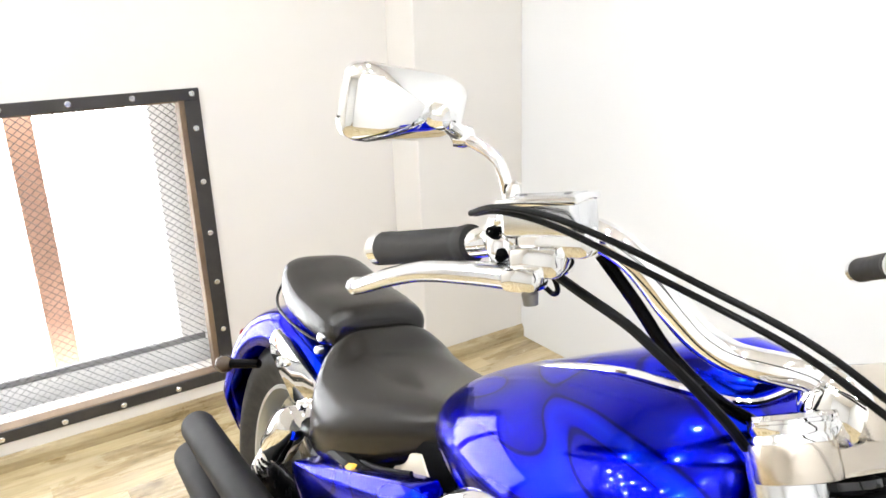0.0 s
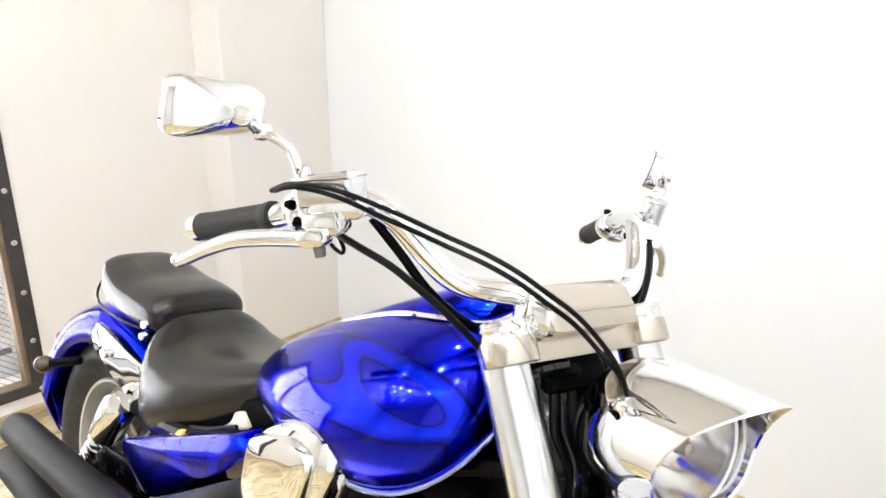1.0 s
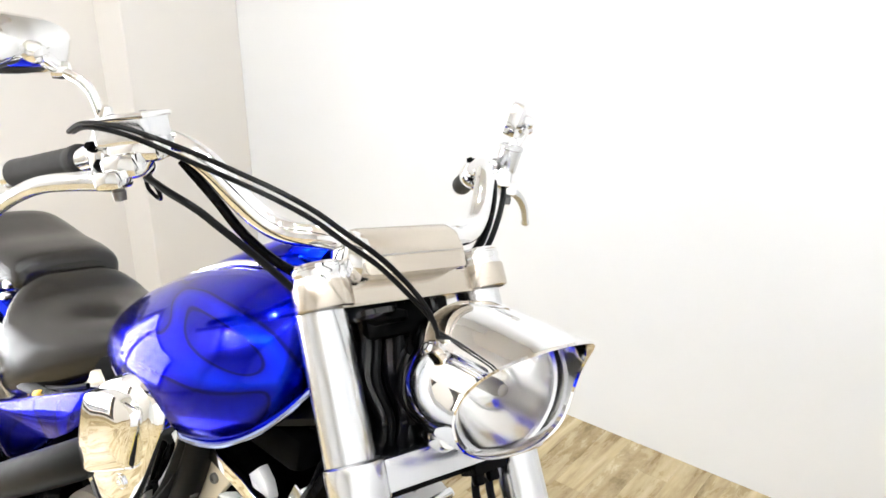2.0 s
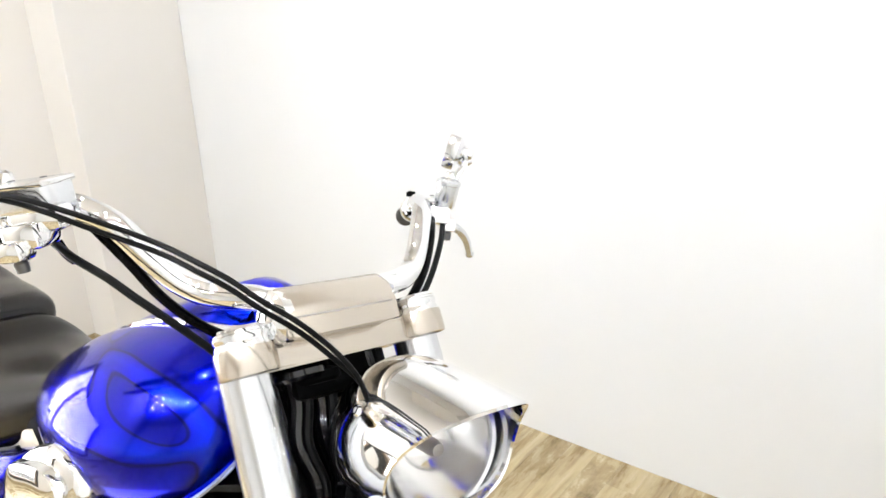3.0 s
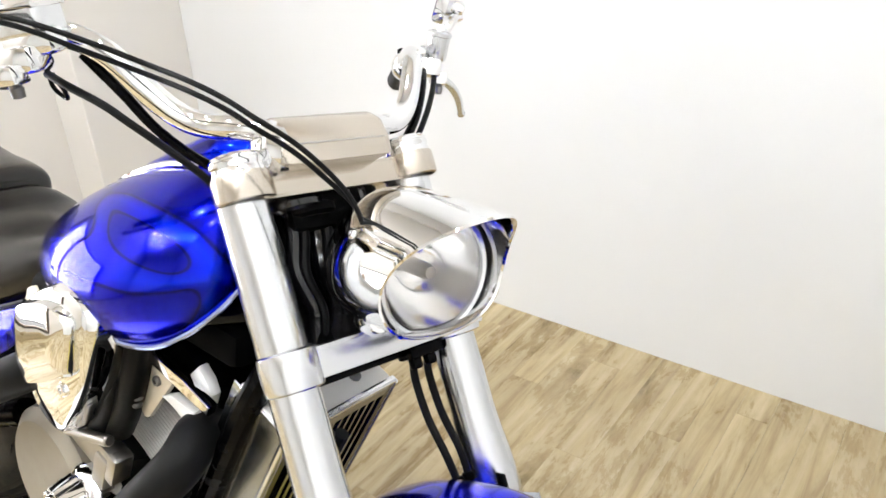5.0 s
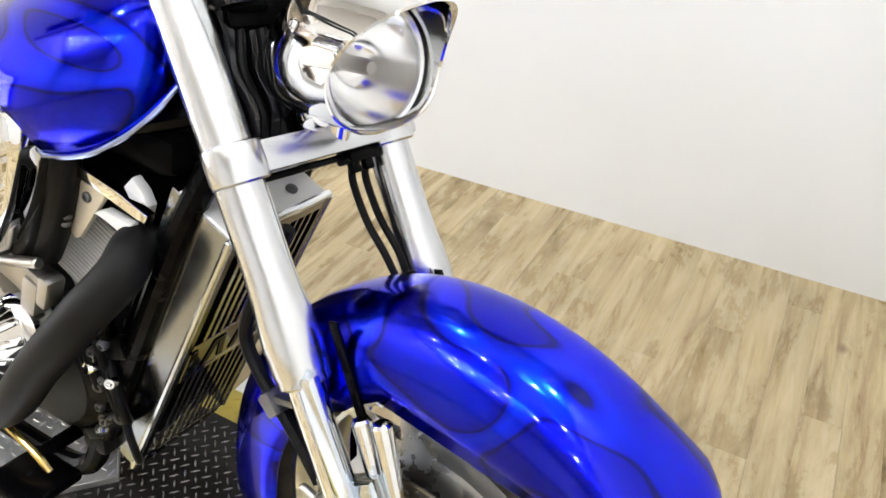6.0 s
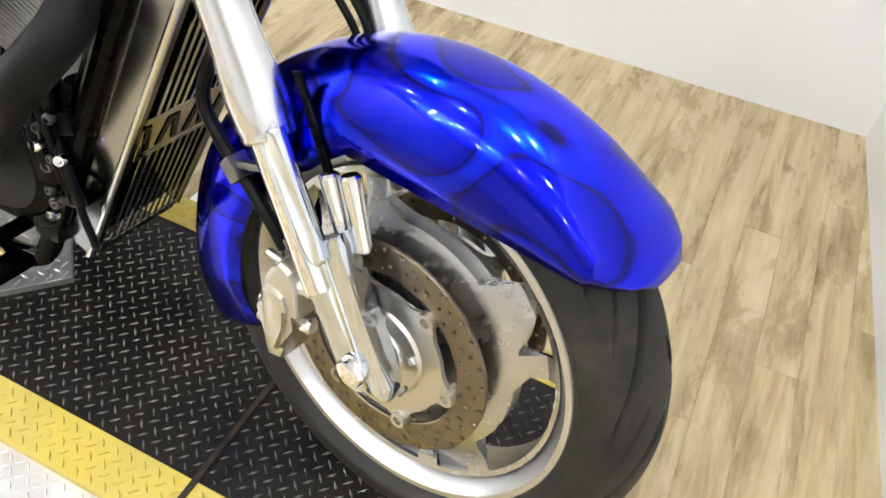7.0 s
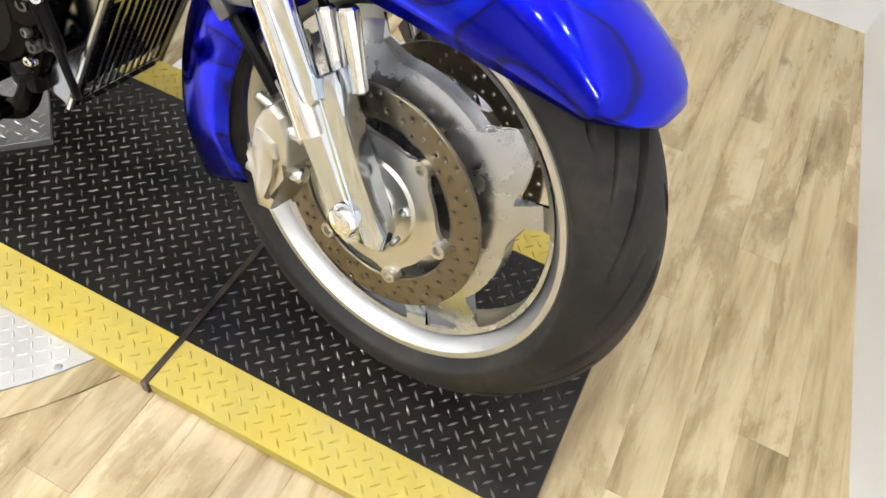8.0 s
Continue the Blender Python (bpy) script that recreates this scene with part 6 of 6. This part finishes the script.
for k in range(1, nslot + 1):
    x, wdt = CY - hw + 0.015 + k * step, 0.0058
    for a, b in ((-0.012, -0.205), (-0.285, -RL + 0.012)):
        box(bm, (wdt, 0.003, abs(b - a)), RM @ Matrix.Translation((x, 0.006, (a + b) / 2)), 0.001, 1)
for a, b in ((0.0, -0.016), (-0.203, -0.213), (-0.278, -0.288), (-RL + 0.020, -RL)):
    box(bm, (2 * hw - 0.026, 0.003, abs(b - a)), RM @ Matrix.Translation((CY, 0.0062, (a + b) / 2)), 0.001, 1)
box(bm, (2 * hw - 0.026, 0.003, 0.072), RM @ Matrix.Translation((CY, 0.0055, -0.245)), 0.001, 1)
B("radiator_grille", bm, GRILLE, radiator, "chrome slotted grille with a cut-out band", smooth=False)
for sd in (-1, 1):
    bm = fresh()
    box(bm, (0.015, 0.004, RL - 0.004), RM @ Matrix.Translation((CY + sd * (hw - 0.006), 0.004, -RL / 2)), 0.0015, 1)
    B("grille_border", bm, GLOSSBLACK, radiator, "glossy black border beside the slots", smooth=False)
for k in range(6):
    bm = fresh()
    prism(bm, [(-0.004, -0.026), (0.006, -0.026), (0.016, 0.026), (0.004, 0.026)] if k % 2 else [(-0.012, 0.026), (0.000, 0.026), (0.010, -0.026), (0.000, -0.026)], 0.002, RM @ Matrix.Translation((CY - 0.066 + k * 0.026, 0.0075, -0.245)), 0)
    B("badge_bar", bm, BLACK, radiator, smooth=False)
bm = fresh()
bolt(bm, RM @ V(CY + 0.044, -0.026, 0.002), -rdir, 0.008, 0.005)
B("grille_bolt", bm, STEELDARK, radiator)
bm = fresh()
tube(bm, [RM @ V(CY - 0.125, -0.085, -0.08), RM @ V(CY - 0.128, -0.10, -0.16), RM @ V(CY - 0.120, -0.105, -0.24), RM @ V(CY - 0.10, -0.10, -0.29)], 0.014, 14)
B("coolant_hose", bm, BLACK, radiator, "fat black coolant hose")
bm = fresh()
box(bm, (0.05, 0.08, 0.09), Matrix.Translation((-0.53, -0.05, 0.40)), 0.012)
box(bm, (0.06, 0.06, 0.05), Matrix.Translation((-0.57, -0.09, 0.30)), 0.012)
lathe(bm, [(0, 0.02), (0.025, 0.018), (0.03, 0.0), (0.03, -0.03)], 20, (-0.565, -0.115, 0.345), (0.2, -1, 0))
box(bm, (0.05, 0.05, 0.04), Matrix.Translation((-0.60, -0.10, 0.22)), 0.010)
B("oil_filter_housing", bm, ENGINEDARK, engine, "cast fittings at the crankcase front")
for k in range(5):
    hose("wire", [(-0.40 - 0.006 * k, -0.05 - 0.01 * (k % 2), 0.70), (-0.43 - 0.006 * k, -0.065, 0.60), (-0.47 - 0.006 * k, -0.075, 0.50), (-0.51 - 0.004 * k, -0.085 + 0.008 * k, 0.40), (-0.56, -0.085, 0.28)], 0.005, HOSE, "black hose by the down tube", B)
# frame spine, plus added black blocks that darken the gaps below the tank
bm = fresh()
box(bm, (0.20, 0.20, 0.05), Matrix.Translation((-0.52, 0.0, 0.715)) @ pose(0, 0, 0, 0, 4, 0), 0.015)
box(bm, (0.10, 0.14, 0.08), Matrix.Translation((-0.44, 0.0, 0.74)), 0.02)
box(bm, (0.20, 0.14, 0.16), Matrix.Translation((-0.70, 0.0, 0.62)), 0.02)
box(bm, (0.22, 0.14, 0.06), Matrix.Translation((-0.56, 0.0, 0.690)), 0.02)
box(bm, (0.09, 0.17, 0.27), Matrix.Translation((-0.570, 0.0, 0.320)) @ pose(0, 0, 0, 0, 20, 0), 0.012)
B("spine_filler", bm, SHADOWBLACK, None, "black frame spine and added filler blocks under the tank")
# small fittings on the front of the crankcase
for k in range(16):
    x, z = -0.600 + random.uniform(0, 0.075), 0.20 + random.uniform(0, 0.24)
    bm = fresh()
    bolt(bm, (x, -0.118 - random.uniform(0, 0.012), z), (random.uniform(-0.2, 0.5), -1, random.uniform(-0.2, 0.4)), random.uniform(0.006, 0.011), random.uniform(0.008, 0.016))
    B("engine_bolt", bm, CHROME if k % 4 == 0 else STEELDARK, engine)
for k in range(6):
    x, z = -0.605 + 0.016 * k, 0.21 + random.uniform(0, 0.16)
    hose("engine_hose", [(x, -0.105, z), (x + 0.03, -0.128, z + 0.03), (x + 0.02, -0.132, z + 0.08), (x - 0.01, -0.115, z + 0.12)], random.uniform(0.004, 0.008), HOSE, "black engine hose", B, engine)
for k in range(5):
    bm = fresh()
    box(bm, (random.uniform(0.02, 0.04), 0.02, random.uniform(0.018, 0.035)), Matrix.Translation((-0.595 + 0.017 * k, -0.116, 0.24 + 0.045 * k)) @ pose(0, 0, 0, 0, random.uniform(-40, 40), 0), 0.004, 2)
    B("engine_bracket", bm, CAST if k == 3 else ENGINEDARK, engine)
hose("brake_pedal", [(-0.74, -0.190, 0.270), (-0.66, -0.200, 0.262), (-0.615, -0.202, 0.250), (-0.590, -0.200, 0.228)], 0.006, BRASS, "brass-plated brake pedal rod", B)
bm = fresh()
box(bm, (0.10, 0.09, 0.018), Matrix.Translation((-0.62, -0.21, 0.205)), 0.006)
rod(bm, (-0.66, -0.10, 0.20), (-0.66, -0.24, 0.20), 0.012, 14, 0.003)
B("footpeg", bm, BLACK, None, "black foot peg")
hose("side_stand", [(-0.82, 0.12, 0.16), (-0.86, 0.19, 0.10), (-0.88, 0.262, 0.052)], 0.012, BLACK, "black side stand", B)

# ---- floor planks, laid across the room ----
PW, PL = 0.078, 0.92
shared = {}


def plank_mesh(w, L):
    key = (round(w, 3), round(L, 3))
    if key not in shared:
        bm = fresh()
        box(bm, (w - 0.0003, L - 0.0003, 0.006), Matrix.Translation((0, 0, -0.003)), 0.0003, 1)
        me = bpy.data.meshes.new("plank")
        bm.to_mesh(me)
        bm.free()
        me.materials.append(WOOD)
        shared[key] = me
    return shared[key]


cols = int((U1 + 0.15 - U0) / PW) + 1
for i in range(cols):
    u = U0 + (i + 0.5) * PW
    v = V0 - (0.37 * i % PL)
    while v < V1:
        a, b = max(v, V0), min(v + PL, V1)
        if b - a > 0.02:
            ob = new("plank", plank_mesh(PW, b - a))
            ob.parent = floor
            ob.matrix_basis = Matrix.Translation((u, (a + b) / 2, FLOOR))
        v += PL
